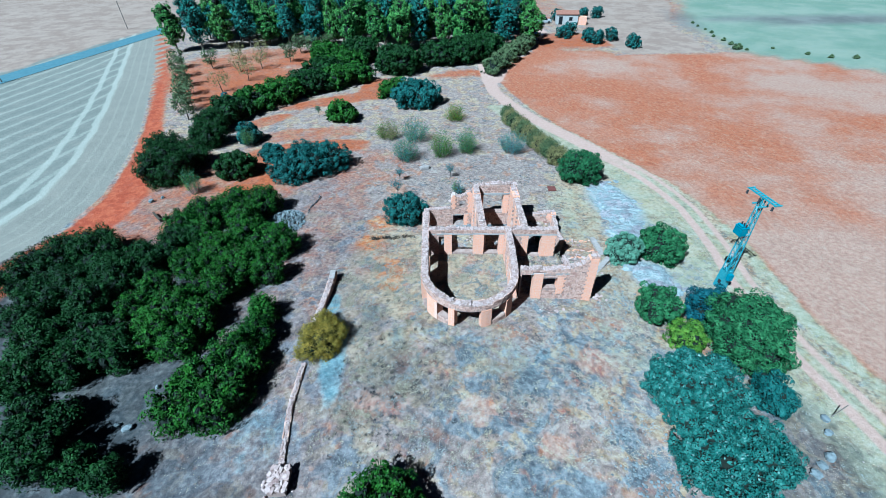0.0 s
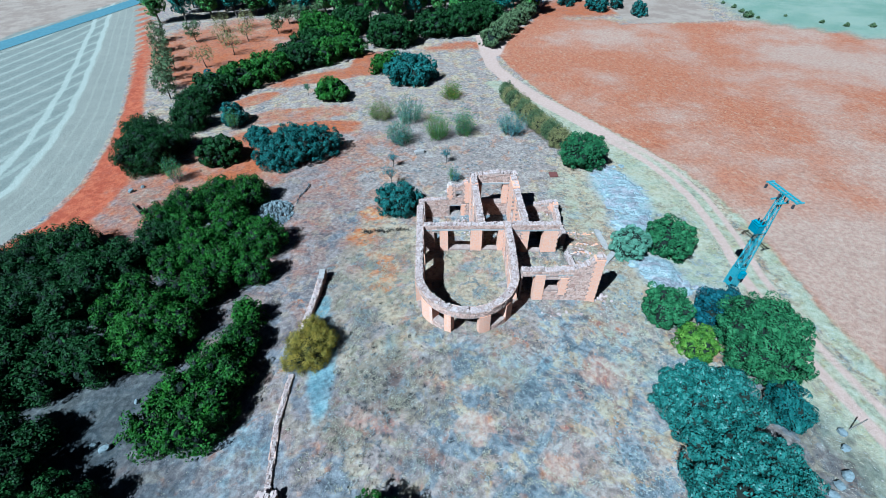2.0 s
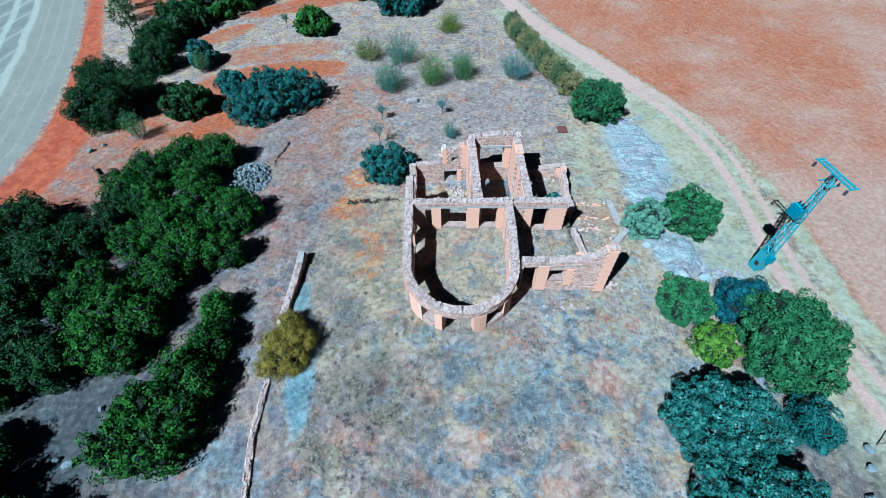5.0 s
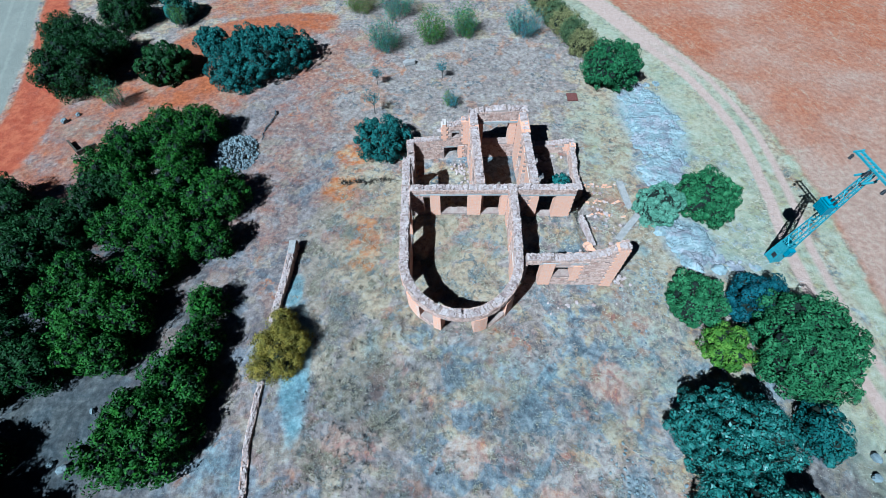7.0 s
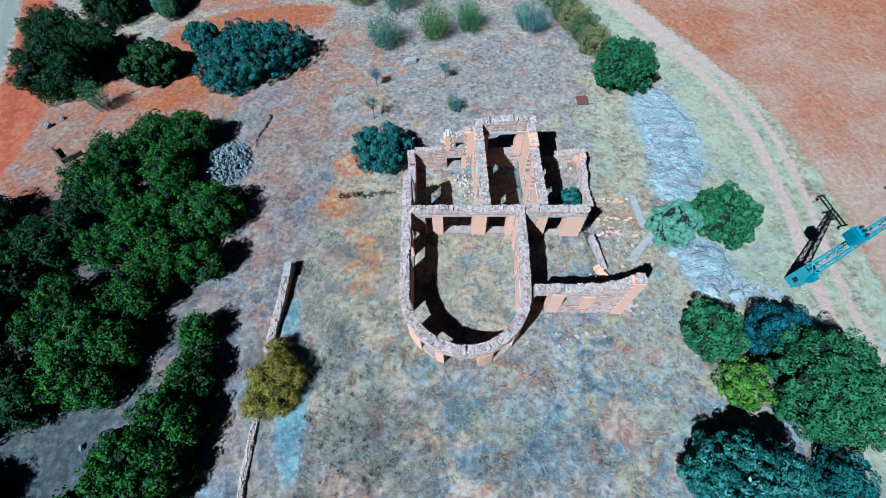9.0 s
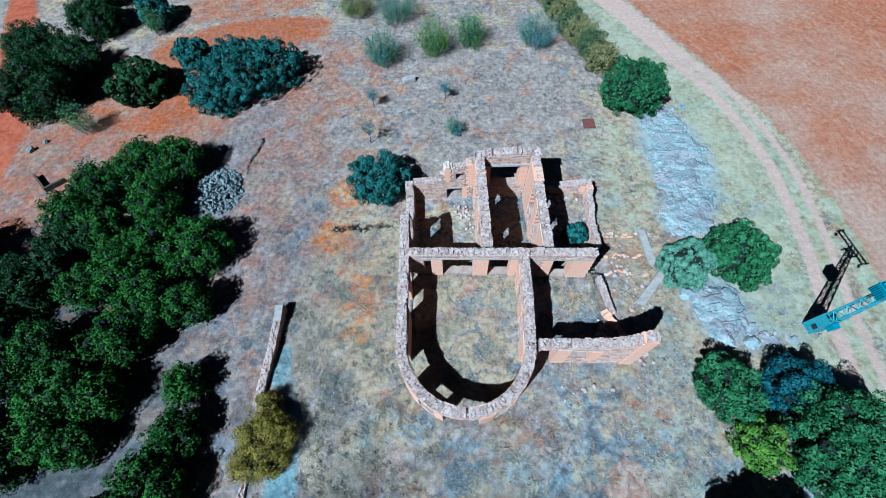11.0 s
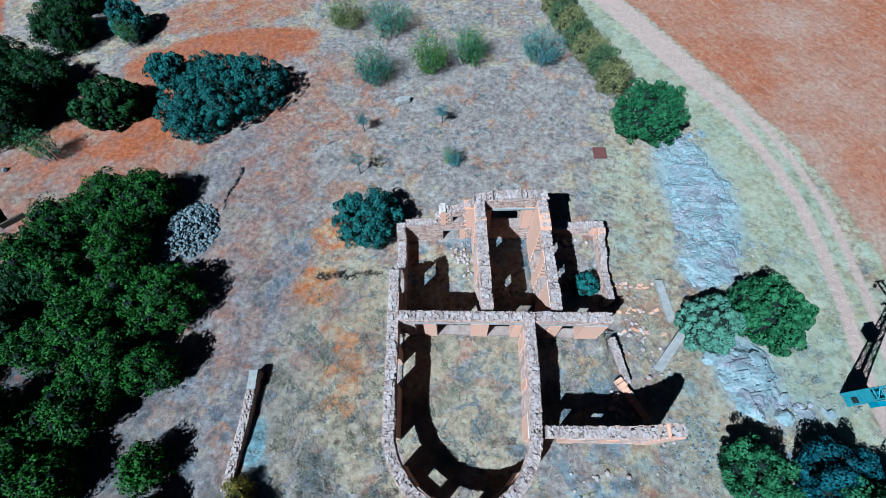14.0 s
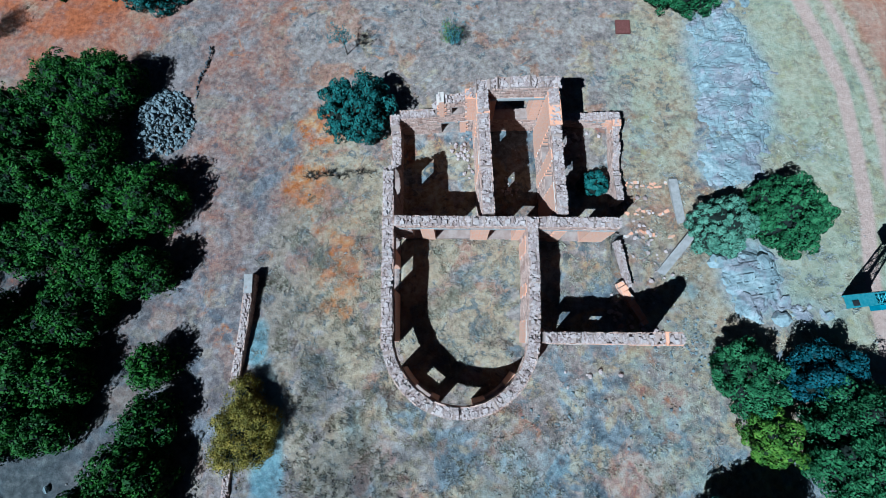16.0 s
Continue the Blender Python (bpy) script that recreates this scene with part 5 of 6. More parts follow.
    # airy young trees north of the ruin
    for k, (x, y, r, h, mat, second, lab) in enumerate([
            (-3.7, 47.2, 1.25, 2.2, GREYGREEN, BLUISH, "airy grey-green young tree"), (0.4, 48.4, 1.25, 2.3, LIME, GREYGREEN, "airy young tree with fresh leaves"), (3.4, 49.0, 1.05, 2.2, GREYGREEN, LIME, "airy young tree with yellowing leaves"),
            (8.8, 48.9, 1.4, 2.0, BLUISH, LIGHT_TEAL, "bluish airy bush"), (-2.8, 52.8, 1.5, 2.4, GREYGREEN, BLUISH, "thin pale young tree"), (-6.4, 54.0, 1.2, 1.7, DRYLEAF, LIME, "thin yellowish bush"), (2.5, 60.4, 1.2, 1.5, LIME, YELLOW, "low yellow-green bush")]):
        spray("young_tree", x, y, r * 1.5, h * 1.4, 84, 36, mat, second, lab + " on dry grass", "young tree", 170 + k, 0.2, 0.062, 0.21)
    spray("small_bush", 1.75, 38.9, 0.75, 1.5, 40, 26, BLUISH, LIME, "small bush with yellow-green and bluish leaves on dry grass", "bush", 190, 0.3, 0.05)
    for k, (x, y, r, h, mat, lab) in enumerate([
            (-4.2, 38.2, 0.80, 2.4, BLUISH, "small blue-grey sapling"), (1.2, 42.6, 0.6, 1.8, BLUISH, "small twiggy sapling"), (-4.2, 42.0, 0.55, 1.8, BLUISH, "small twiggy sapling"), (-17.0, 62.5, 0.5, 2.0, GREYGREEN, "small bare sapling")]):
        sapling(x, y, r, h, mat, lab + " on dry grass", 191 + k)
    for k, (x, y, h) in enumerate([(-25.3, 40.4, 3.0), (-23.6, 52.2, 2.8)]):
        spray("almond_tree", x, y, 1.1, h, 44, 30, GREYGREEN, LIME, "small pale almond tree on red earth", "tree", 210 + k, 0.35)


build_shrubs()


def almond(seed, mat, h=3.0):
    return [(0, 0, h * 0.72, 1.1, 1.1, 0.9), (0.5, 0.3, h * 0.85, 0.8, 0.7, 0.7), (-0.5, -0.2, h * 0.8, 0.8, 0.7, 0.7)]


def build_orchard():
    first = tree("almond_tree", -43.1, 90.3, almond(1, ALMOND), ALMOND, "thin-leaved almond tree on red earth", "tree", "almond orchard", 0.5, 0.2, 0.45, 200, 0.1, 0.0, 0.6)
    bare = tree("almond_tree", -35.9, 75.9, almond(2, DRYLEAF), DRYLEAF, "nearly bare almond tree on red earth", "tree", "almond orchard", 0.5, 0.16, 0.28, 201, 0.1, 0.0, 0.7)
    for k, (x, y, src) in enumerate([(-36.8, 87.7, bare), (-33.4, 89.7, bare), (-33.7, 82.3, bare), (-29.1, 94.1, first), (-25.8, 100.4, first), (-28.5, 101, first), (-22.6, 101.5, first), (-47.0, 85.2, first), (-44.0, 79.5, first), (-41.2, 74.1, first), (-39.4, 70.3, first), (-37.6, 66.6, first), (-35.8, 62.6, first), (-50, 91, first), (-40, 96, bare), (-36, 98.5, bare)]):
        copy_thing(src, pose(x, y, gz(x, y), 0, 0, k * 67))


build_orchard()


def pine_blobs(seed, h):
    """A broad uneven pine crown over a bare lower trunk."""
    r = random.Random(seed)
    out = [(0, 0, h * 0.46, 2.0, 2.0, h * 0.28), (r.uniform(-0.3, 0.3), r.uniform(-0.3, 0.3), h * 0.86, 1.1, 1.1, h * 0.13)]
    for k in range(8):
        a, e = 2.4 * k + r.uniform(-0.3, 0.3), r.uniform(0.8, 1.7)
        q = r.uniform(0.8, 1.25)
        out.append((math.cos(a) * e, math.sin(a) * e, h * r.uniform(0.26, 0.78), q, q, q * 0.8))
    return out


def build_wood():
    r = random.Random(77)
    kinds = []
    for k in range(4):
        t = tree("pine", -56 + 5 * k, 104 + k, pine_blobs(300 + k, 9.5 + k * 0.7), (PINE, BLUE_PINE, PINE, BLUE_PINE)[k], "tall bluish pine of the wood" if k % 2 else "tall green pine of the wood", "tree", "pine wood", 0.6, 0.27, 0.36, 300 + k, 0.2)
        kinds.append(t)
    for row in range(5):
        for k in range(17):
            x = -55 + k * 4.7 + r.uniform(-1.2, 1.2) + row * 0.8
            y = 105 + row * 5.0 + 3.5 * math.sin(k * 0.5) + r.uniform(-1, 1) - (5 if x > 5 else 0)
            if row == 0 and k < 4:
                continue
            if x > 22 or x < -64:
                continue
            src = kinds[r.randrange(4)]
            w, tall = r.uniform(0.8, 1.2), r.uniform(0.75, 1.15)
            copy_thing(src, pose(x, y, gz(x, y), 0, 0, r.uniform(0, 360)) @ Matrix.Diagonal((w, w, tall, 1)))


build_wood()

# ---- power pole ----


def build_pylon():
    x, y = 20.3, 23.55
    turn = -82.0
    H = 7.75
    p = thing("power_pole", x, y, gz(x, y) - 0.05, "pale blue steel lattice power pole with a transformer", "pylon", "", turn)
    base_w, top_w = 0.28, 0.11
    half = lambda z: base_w + (top_w - base_w) * z / H
    for sx in (-1, 1):
        for sy in (-1, 1):
            s = Soup()
            s.rod((sx * half(0), sy * half(0), -0.3), (sx * half(H), sy * half(H), H), 0.045, 0.035, 4)
            part("leg", s, STEEL, p)
    # braces, face by face
    levels = [0.2 + 0.40 * k for k in range(19)]
    for face in range(4):
        s = Soup()
        rot = pose(0, 0, 0, 0, 0, 90 * face)
        for k, (a, b) in enumerate(zip(levels, levels[1:])):
            q = 1 if k % 2 else -1
            s.rod(rot @ Vector((-q * half(a), -half(a), a)), rot @ Vector((q * half(b), -half(b), b)), 0.022, None, 4)
            s.rod(rot @ Vector((-half(b), -half(b), b)), rot @ Vector((half(b), -half(b), b)), 0.016, None, 4)
        part("bracing", s, STEEL, p)
    # sheet steel guard round the foot
    s = Soup()
    for face in range(4):
        rot = pose(0, 0, 0, 0, 0, 90 * face)
        s.add([rot @ Vector((sx * (half(z) + 0.04), -(half(z) + 0.04), z)) for z, sx in ((0.15, -1), (0.15, 1), (1.7, 1), (1.7, -1))], ((0, 1, 2, 3),))
    part("climbing_guard", s, STEEL, p, "pale blue sheet steel guard")
    s = Soup()
    s.box(pose(0.1, -half(0.8) - 0.08, 0.75), (0.24, 0.02, 0.32))
    part("warning_plate", s, DARKMETAL, p, "dark plate")
    s = Soup()
    s.box(pose(half(1.2) + 0.16, 0.05, 1.3), (0.22, 0.34, 0.5), 0.02)
    part("switch_box", s, TRANSFO, p, "small steel box")
    s = Soup()
    s.box(pose(0, 0, -0.06), (0.95, 0.95, 0.22), 0.02)
    part("footing", s, CONCRETE, p, "concrete footing")
    # transformer on its bracket
    SIDE = pose(0, 0, 1.55, 0, 0, 90) @ Matrix.Scale(0.74, 4)
    t = Soup()
    t.box(pose(-0.72, 0.0, 4.95), (0.62, 0.86, 0.78), 0.01)
    t.box(pose(-0.72, 0.0, 5.37), (0.70, 0.94, 0.06))
    for k in range(7):
        t.box(pose(-1.06, -0.36 + 0.12 * k, 4.92), (0.10, 0.025, 0.62))
    t.v = [SIDE @ v for v in t.v]
    tank = part("transformer", t, TRANSFO, p, "blue oil transformer with cooling fins")
    for k in range(3):
        s = Soup()
        for q in range(4):
            s.rod((-0.62, -0.28 + 0.28 * k, 5.40 + q * 0.08), (-0.62, -0.28 + 0.28 * k, 5.46 + q * 0.08), 0.075, 0.055, 8)
        s.v = [SIDE @ v for v in s.v]
        part("bushing", s, DARKMETAL, tank, "dark ribbed insulator")
    s = Soup()
    s.rod((-0.92, -0.3, 5.52), (-0.92, 0.3, 5.52), 0.11, None, 10)
    s.v = [SIDE @ v for v in s.v]
    part("oil_drum", s, TRANSFO, tank)
    s = Soup()
    s.box(pose(-0.45, 0.36, 4.52), (1.1, 0.07, 0.07))
    s.box(pose(-0.45, -0.36, 4.52), (1.1, 0.07, 0.07))
    s.rod((-0.9, 0.36, 4.5), (-half(5), 0.2, 3.9), 0.03, None, 4)
    s.rod((-0.9, -0.36, 4.5), (-half(5), -0.2, 3.9), 0.03, None, 4)
    s.v = [SIDE @ v for v in s.v]
    part("bracket", s, STEEL, p)
    # crossarm with insulators
    s = Soup()
    for oy in (-0.14, 0.14):
        s.box(pose(0, oy, H - 0.02), (2.35, 0.07, 0.09))
    for k in range(9):
        s.rod((-1.1 + 0.27 * k, -0.14, H), (-0.97 + 0.27 * k, 0.14, H), 0.02, None, 4)
    s.box(pose(1.15, 0, H), (0.07, 0.55, 0.07))
    s.box(pose(-1.15, 0, H), (0.07, 0.55, 0.07))
    part("crossarm", s, STEEL, p)
    for k, ax in enumerate((-1.08, 0.0, 1.08)):
        s = Soup()
        for q in range(3):
            s.rod((ax, -0.24, H - 0.12 - q * 0.09), (ax, -0.24, H - 0.18 - q * 0.09), 0.05, 0.085, 8)
        part("insulator", s, DARKMETAL, p, "dark disc insulator")
    s = Soup()
    for ax in (-0.45, 0.45):
        s.box(pose(ax * 0.6, 0, H - 0.62), (0.09, 0.7, 0.07))
        s.rod((ax * 0.6, 0.25, H - 0.6), (ax * 0.6, 0.25, H - 0.3), 0.05, 0.04, 6)
    part("fuse_holder", s, STEEL, p)


build_pylon()


# ---- low walls, slabs, rocks and rubble ----


def build_low_wall():
    t = thing("low_wall", 0, 0, 0, "low broken garden wall of pale stone", "wall")
    pts = [(-8.15, 25.4), (-8.25, 23.0), (-8.5, 20.2)]
    b = lambda s: gz(-8.3, 25.4 - s) - 0.2
    wall("wall_run", t, pts, 0.36, b, lambda s: gz(-8.3, 25.4 - s) + 0.62 - 0.08 * s, (), (), 31, "", rough_top=0.03)
    s = Soup(3)
    s.box(pose(-8.16, 24.9, gz(-8.16, 24.9) + 0.64, 0, 0, 2), (0.40, 0.9, 0.08), 0.03)
    part("cap_slab", s, CONCRETE, t, "pale cement cap")
    t2 = thing("low_kerb", 0, 0, 0, "narrow pale stone kerb in dry grass", "kerb")
    pts = [(-8.5, 17.0), (-8.55, 14.0), (-8.3, 11.6), (-8.2, 10.6)]
    wall("kerb_run", t2, pts, 0.26, lambda s: gz(-8.4, 16 - s) - 0.2, lambda s: gz(-8.4, 17 - s) + 0.10, (), (), 32, "", rough_top=0.05)
    t3 = thing("broken_pier", -8.1, 10.0, gz(-8.1, 10) - 0.02, "broken stone pier at the end of a kerb", "pier")
    s = Soup(33)
    s.box(pose(0.05, 0.0, 0.18), (0.85, 1.15, 0.62), 0.02)
    part("core", s, MORTAR, t3)
    s = Soup(34)
    for k in range(70):
        u, v = s.r.uniform(-0.42, 0.52), s.r.uniform(-0.6, 0.6)
        s.box(pose(u, v, 0.50 + 0.05 * s.r.random(), s.r.uniform(-12, 12), s.r.uniform(-12, 12), s.r.uniform(0, 360)), (s.r.uniform(0.12, 0.3), s.r.uniform(0.1, 0.2), s.r.uniform(0.06, 0.12)), 0.12)
    for k in range(26):
        a = s.r.uniform(0, 6.283)
        s.rock(pose(0.75 * math.cos(a), 0.85 * math.sin(a), 0.05, s.r.uniform(-20, 20), 0, s.r.uniform(0, 360)), (s.r.uniform(0.12, 0.3), s.r.uniform(0.12, 0.25), s.r.uniform(0.1, 0.2)), 6)
    part("rubble", s, RUBBLE, t3)


build_low_wall()


def loose_brick():
    s = Soup(8)
    s.box(Matrix(), (1, 1, 1), 0.06)
    return s.mesh("brick", BRICK)


LOOSE_BRICK = loose_brick()


def build_slabs():
    for x, y, turn, lx, ly, lab in ((12.87, 28.75, 3, 0.42, 2.35, "long pale concrete sill lying in dry grass"), (12.3, 25.95, -43, 0.40, 2.5, "long pale concrete sill lying askew in dry grass")):
        s = Soup(4)
        s.box(pose(0, 0, 0.06), (lx, ly, 0.16), 0.012)
        ob = tagged(new("concrete_sill", s.mesh("concrete_sill", CONCRETE)), lab, "sill", "loose sills")
        ob.matrix_basis = pose(x, y, gz(x, y), 0, 0, turn)
    s = Soup(5)
    s.box(pose(0, 0, 0.06), (0.80, 0.86, 0.12), 0.008)
    lid = tagged(new("manhole_cover", s.mesh("manhole_cover", RUST)), "square rusty red metal cover on the ground", "cover")
    lid.matrix_basis = pose(11.5, 39.35, gz(11.5, 39.35), 0, 0, -2)
    s = Soup(6)
    s.rock(pose(0, 0, 0.15), (1.3, 0.7, 0.5), 8, 0.2)
    st = tagged(new("boulder", s.mesh("boulder", CONCRETE)), "pale flat boulder in dry grass", "rock")
    st.matrix_basis = pose(-1.6, 44.7, gz(-1.6, 44.7), 0, 0, 20)
    # fallen brick pillar in the wing
    s = Soup(7)
    for k in range(9):
        s.box(pose(0.03 * (k % 2), -1.0 + 0.25 * k, 0.17, 0, 3 * (k % 3 - 1), 2 * (k % 2)), (0.34, 0.24 if k % 4 else 0.19, 0.34), 0.03)
    fp = tagged(new("fallen_pillar", s.mesh("fallen_pillar", BRICK)), "fallen brick pillar lying in the ruin", "pillar")
    fp.matrix_basis = pose(9.75, 23.6, gz(9.75, 23.6) - 0.03, 0, 0, 27)
    # angled footing of a lost hut
    t = thing("footing", 0, 0, 0, "low right-angled stone footing, dark with painted shade, on red earth", "footing")
    for name, p, q in (("long_side", (-27.3, 36.0), (-26.1, 34.8)), ("short_side", (-26.1, 34.8), (-25.1, 35.6))):
        d = Vector(q) - Vector(p)
        s = Soup(35)
        s.box(pose((p[0] + q[0]) / 2, (p[1] + q[1]) / 2, gz(-26.6, 35.4) + 0.1, 0, 0, math.degrees(math.atan2(d.y, d.x))), (d.length + 0.1, 0.14, 0.5), 0.01)
        # dark all over: the footing's shadow is put into its colour
        part(name, s, SCORCH_AND_SHADE, t)
    # brick footings of the lost rooms east of the ruin
    t = thing("brick_footings", 0, 0, 0, "rows of broken brick footings in dry grass", "footing")
    for k, (pts, w) in enumerate([([(9.9, 29.75), (12.6, 29.65)], 0.35), ([(9.8, 28.25), (12.3, 28.1)], 0.5), ([(9.9, 27.1), (12.4, 27.0)], 0.4)]):
        q, r = 0.0, random.Random(60 + k)
        line = Line(pts)
        while q < line.length:
            if r.random() < 0.36:
                f = line.basis(q) @ Matrix.Translation((0, r.uniform(-0.5, 0.5) * w, 0)) @ pose(0, 0, 0, r.uniform(-8, 8), r.uniform(-8, 8), r.uniform(-35, 35))
                f.translation.z = gz(f.translation.x, f.translation.y) - 0.01
                b = linked("brick", LOOSE_BRICK, t)
                b.matrix_basis = f @ Matrix.Diagonal((r.uniform(0.12, 0.27), r.uniform(0.08, 0.17), 0.07, 1))
            q += 0.1


build_slabs()


def bedrock_sheet(name, cx, cy, rx, ry, turn, rise, seed, label):
    """A low hump of layered rock: beds that step down to the east, an uneven outline and open joints."""
    step = 0.075
    us, vs = np.arange(-1.35 * rx, 1.35 * rx + step, step), np.arange(-1.35 * ry, 1.35 * ry + step, step)
    c, s_ = math.cos(radians(turn)), math.sin(radians(turn))
    verts, tops = [], []
    for v in vs:
        for u in us:
            p = Vector((u, v, seed * 7.1))
            e = math.hypot(u / rx, v / ry) + 0.42 * noise.noise(p * 0.7) + 0.26 * noise.noise(p * 2.1) + 0.12 * noise.noise(p * 6.0)
            body = max(0.0, min(1.0, (1.05 - e) / 0.5))
            lay = 0.5 + 0.45 * noise.noise(Vector((u * 0.5, v * 0.9, seed))) + 0.22 * noise.noise(Vector((u * 0.8, v * 2.6, seed + 3)))
            k = lay * 6
            lay = (math.floor(k) + min(1.0, max(0.0, (k - math.floor(k) - 0.72) / 0.28))) / 6
            crack = abs(noise.noise(Vector((u * 0.55 + 9, v * 1.5, seed + 8))))
            h = body * rise * (0.35 + 0.9 * lay) - (0.09 * body if crack < 0.022 else 0.0) + 0.018 * noise.noise(p * 6.5) * body
            x, y = cx + u * c + v * s_, cy - u * s_ + v * c
            verts.append((x - cx, y - cy, terrain(x, y) + h - 0.05))
            tops.append(body)
    nx = len(us)
    faces = [(j * nx + i, j * nx + i + 1, (j + 1) * nx + i + 1, (j + 1) * nx + i) for j in range(len(vs) - 1) for i in range(nx - 1) if max(tops[j * nx + i], tops[(j + 1) * nx + i + 1]) > 0.01]
    ob = tagged(new(name, make_mesh(name, verts, faces, BEDROCK)), label, "rock", "grey rock outcrop")
    ob.matrix_basis = pose(cx, cy, 0)
    return ob


def build_rocks():
    # grey bedrock outcrop: low flat slabs, each a thing
    bedrock_sheet("rock_outcrop", 17.05, 36.1, 2.15, 5.0, 5, 0.30, 40, "broad bleached blue-grey bedrock outcrop in dry grass")
    bedrock_sheet("rock_outcrop", 16.0, 30.8, 1.6, 1.5, 10, 0.26, 41, "low lilac-grey bedrock beside the round shrubs")
    bedrock_sheet("rock_outcrop", 15.7, 24.7, 1.5, 2.0, -8, 0.42, 42, "broken grey bedrock hump in dry grass")
    r = random.Random(9)
    n = 0
    for (cx, cy, rx, ry, count, turn) in ((17.0, 36.0, 1.7, 4.8, 16, 5), (15.8, 24.8, 1.2, 1.7, 12, 0), (16.2, 30.6, 1.4, 1.2, 8, 0), (17.4, 23.1, 2.0, 0.7, 14, 10)):
        for k in range(count):
            a, q = r.uniform(0, 6.28), math.sqrt(r.random())
            u, v = math.cos(a) * q * rx, math.sin(a) * q * ry
            c, s_ = math.cos(radians(turn)), math.sin(radians(turn))
            x, y = cx + u * c + v * s_, cy - u * s_ + v * c
            s = Soup(500 + n)
            big = r.random() < 0.25
            size = (r.uniform(0.6, 1.1), r.uniform(0.35, 0.7), r.uniform(0.3, 0.45)) if big else (r.uniform(0.25, 0.65), r.uniform(0.2, 0.45), r.uniform(0.22, 0.42))
            s.rock(Matrix(), size, 8, 0.36)
            ob = tagged(new("rock", s.mesh("rock", BEDROCK)), "weathered blue-grey slab of a low rock outcrop", "rock", "grey rock outcrop")
            ob.matrix_basis = pose(x, y, gz(x, y) - size[2] * (0.30 if big else 0.2), r.uniform(-16, 16), r.uniform(-16, 16), r.uniform(-60, 60))
            n += 1
    for k, (x, y, d) in enumerate(((-17.2, 13.3, 0.55), (-17.9, 13.5, 0.4), (-16.9, 15.9, 0.35), (-15.5, 15.2, 0.3), (-28.9, 38.6, 0.6), (-28.2, 39.4, 0.4), (20.2, 12.7, 0.5), (19.8, 11.9, 0.45), (18.9, 10.6, 0.6), (18.2, 10.2, 0.5), (17.6, 9.8, 0.55), (14.2, 25.6, 0.85), (16.3, 25.4, 1.1), (15.2, 23.6, 0.9), (16.8, 22.8, 0.85))):
        s = Soup(650 + k)
        s.rock(Matrix(), (d, d * 0.8, d * (0.7 if d < 0.8 else 0.5)), 9, 0.26)
        ob = tagged(new("boulder", s.mesh("boulder", GREY_ROCK if d < 0.8 else BEDROCK)), "grey boulder lying on dry ground", "rock", "scattered boulders")
        ob.matrix_basis = pose(x, y, gz(x, y) + d * (0.2 if d < 0.8 else 0.1), 0, 0, 50 * k)
    # heap of cleared field stones
    s = Soup(10)
    for k in range(760):
        a, q = s.r.uniform(0, 6.28), math.sqrt(s.r.random())
        x, y = math.cos(a) * q * 1.75, math.sin(a) * q * 2.1
        z = 0.65 * (1 - q * q) * s.r.uniform(0.3, 1.15)
        d = s.r.uniform(0.10, 0.30)
        s.rock(pose(x, y, z, s.r.uniform(-55, 55), s.r.uniform(-55, 55), s.r.uniform(0, 360)), (d * 1.35, d * 0.75, d * 0.55), 6)
    heap = tagged(new("stone_heap", s.mesh("stone_heap", GREY_ROCK)), "heap of pale grey field stones", "stone heap", kind="stuff")
    heap.matrix_basis = pose(-14.3, 34.1, gz(-14.3, 34.1))
    # a broken line of dark edge stones north of the heap
    row = thing("stone_row", -12.4, 37.3, gz(-12.4, 37.3), "broken line of dark half-buried stones in dry grass", "stone row")
    r = random.Random(77)
    for k in range(26):
        u = k / 25
        if 0.40 < u < 0.47 or 0.72 < u < 0.77:
            continue
        s = Soup(880 + k)
        d = r.uniform(0.08, 0.17)
        s.rock(pose(0.26 - 0.52 * u + 0.12 * math.sin(7 * u) + r.uniform(-0.05, 0.05), 1.6 - 3.2 * u, 0.06, r.uniform(-40, 40), r.uniform(-40, 40), r.uniform(0, 180)), (d * 0.7, d * 1.3, d * 1.2), 7)
        part("stone", s, DARK_STONE, row)
    # loose rubble round the ruin and over the ground
    s = Soup(11)
    for k in range(950):
        if k < 600:
            x, y = s.r.gauss(4, 6), s.r.gauss(24, 7)
            if -1.6 < x < 9.9 and 19.2 < y < 33.6 and s.r.random() < 0.7:
                continue
        else:
            x, y = s.r.uniform(-24, 22), s.r.uniform(6, 52)
        d = s.r.uniform(0.04, 0.11) * (1.7 if s.r.random() < 0.06 else 1)
        s.rock(pose(x, y, gz(x, y) + d * 0.1, 0, 0, s.r.uniform(0, 360)), (d, d * s.r.uniform(0.6, 1), d * 0.6), 5)
    tagged(new("loose_stones", s.mesh("loose_stones", FIELD_STONE)), "loose stones scattered over dry ground", "stones", kind="stuff")
    s = Soup(13)
    for (cx, cy, rx, ry, count) in ((9.8, 9.4, 1.7, 1.4, 230), (8.7, 12.4, 1.2, 1.6, 90), (7.0, 19.0, 3.0, 1.4, 40), (12.4, 21.6, 1.2, 1.2, 80)):
        for k in range(count):
            x, y = s.r.gauss(cx, rx * 0.6), s.r.gauss(cy, ry * 0.6)
            d = s.r.uniform(0.06, 0.2)
            s.rock(pose(x, y, gz(x, y) + d * 0.1, s.r.uniform(-20, 20), s.r.uniform(-20, 20), s.r.uniform(0, 360)), (d, d * 0.8, d * 0.6), 5)
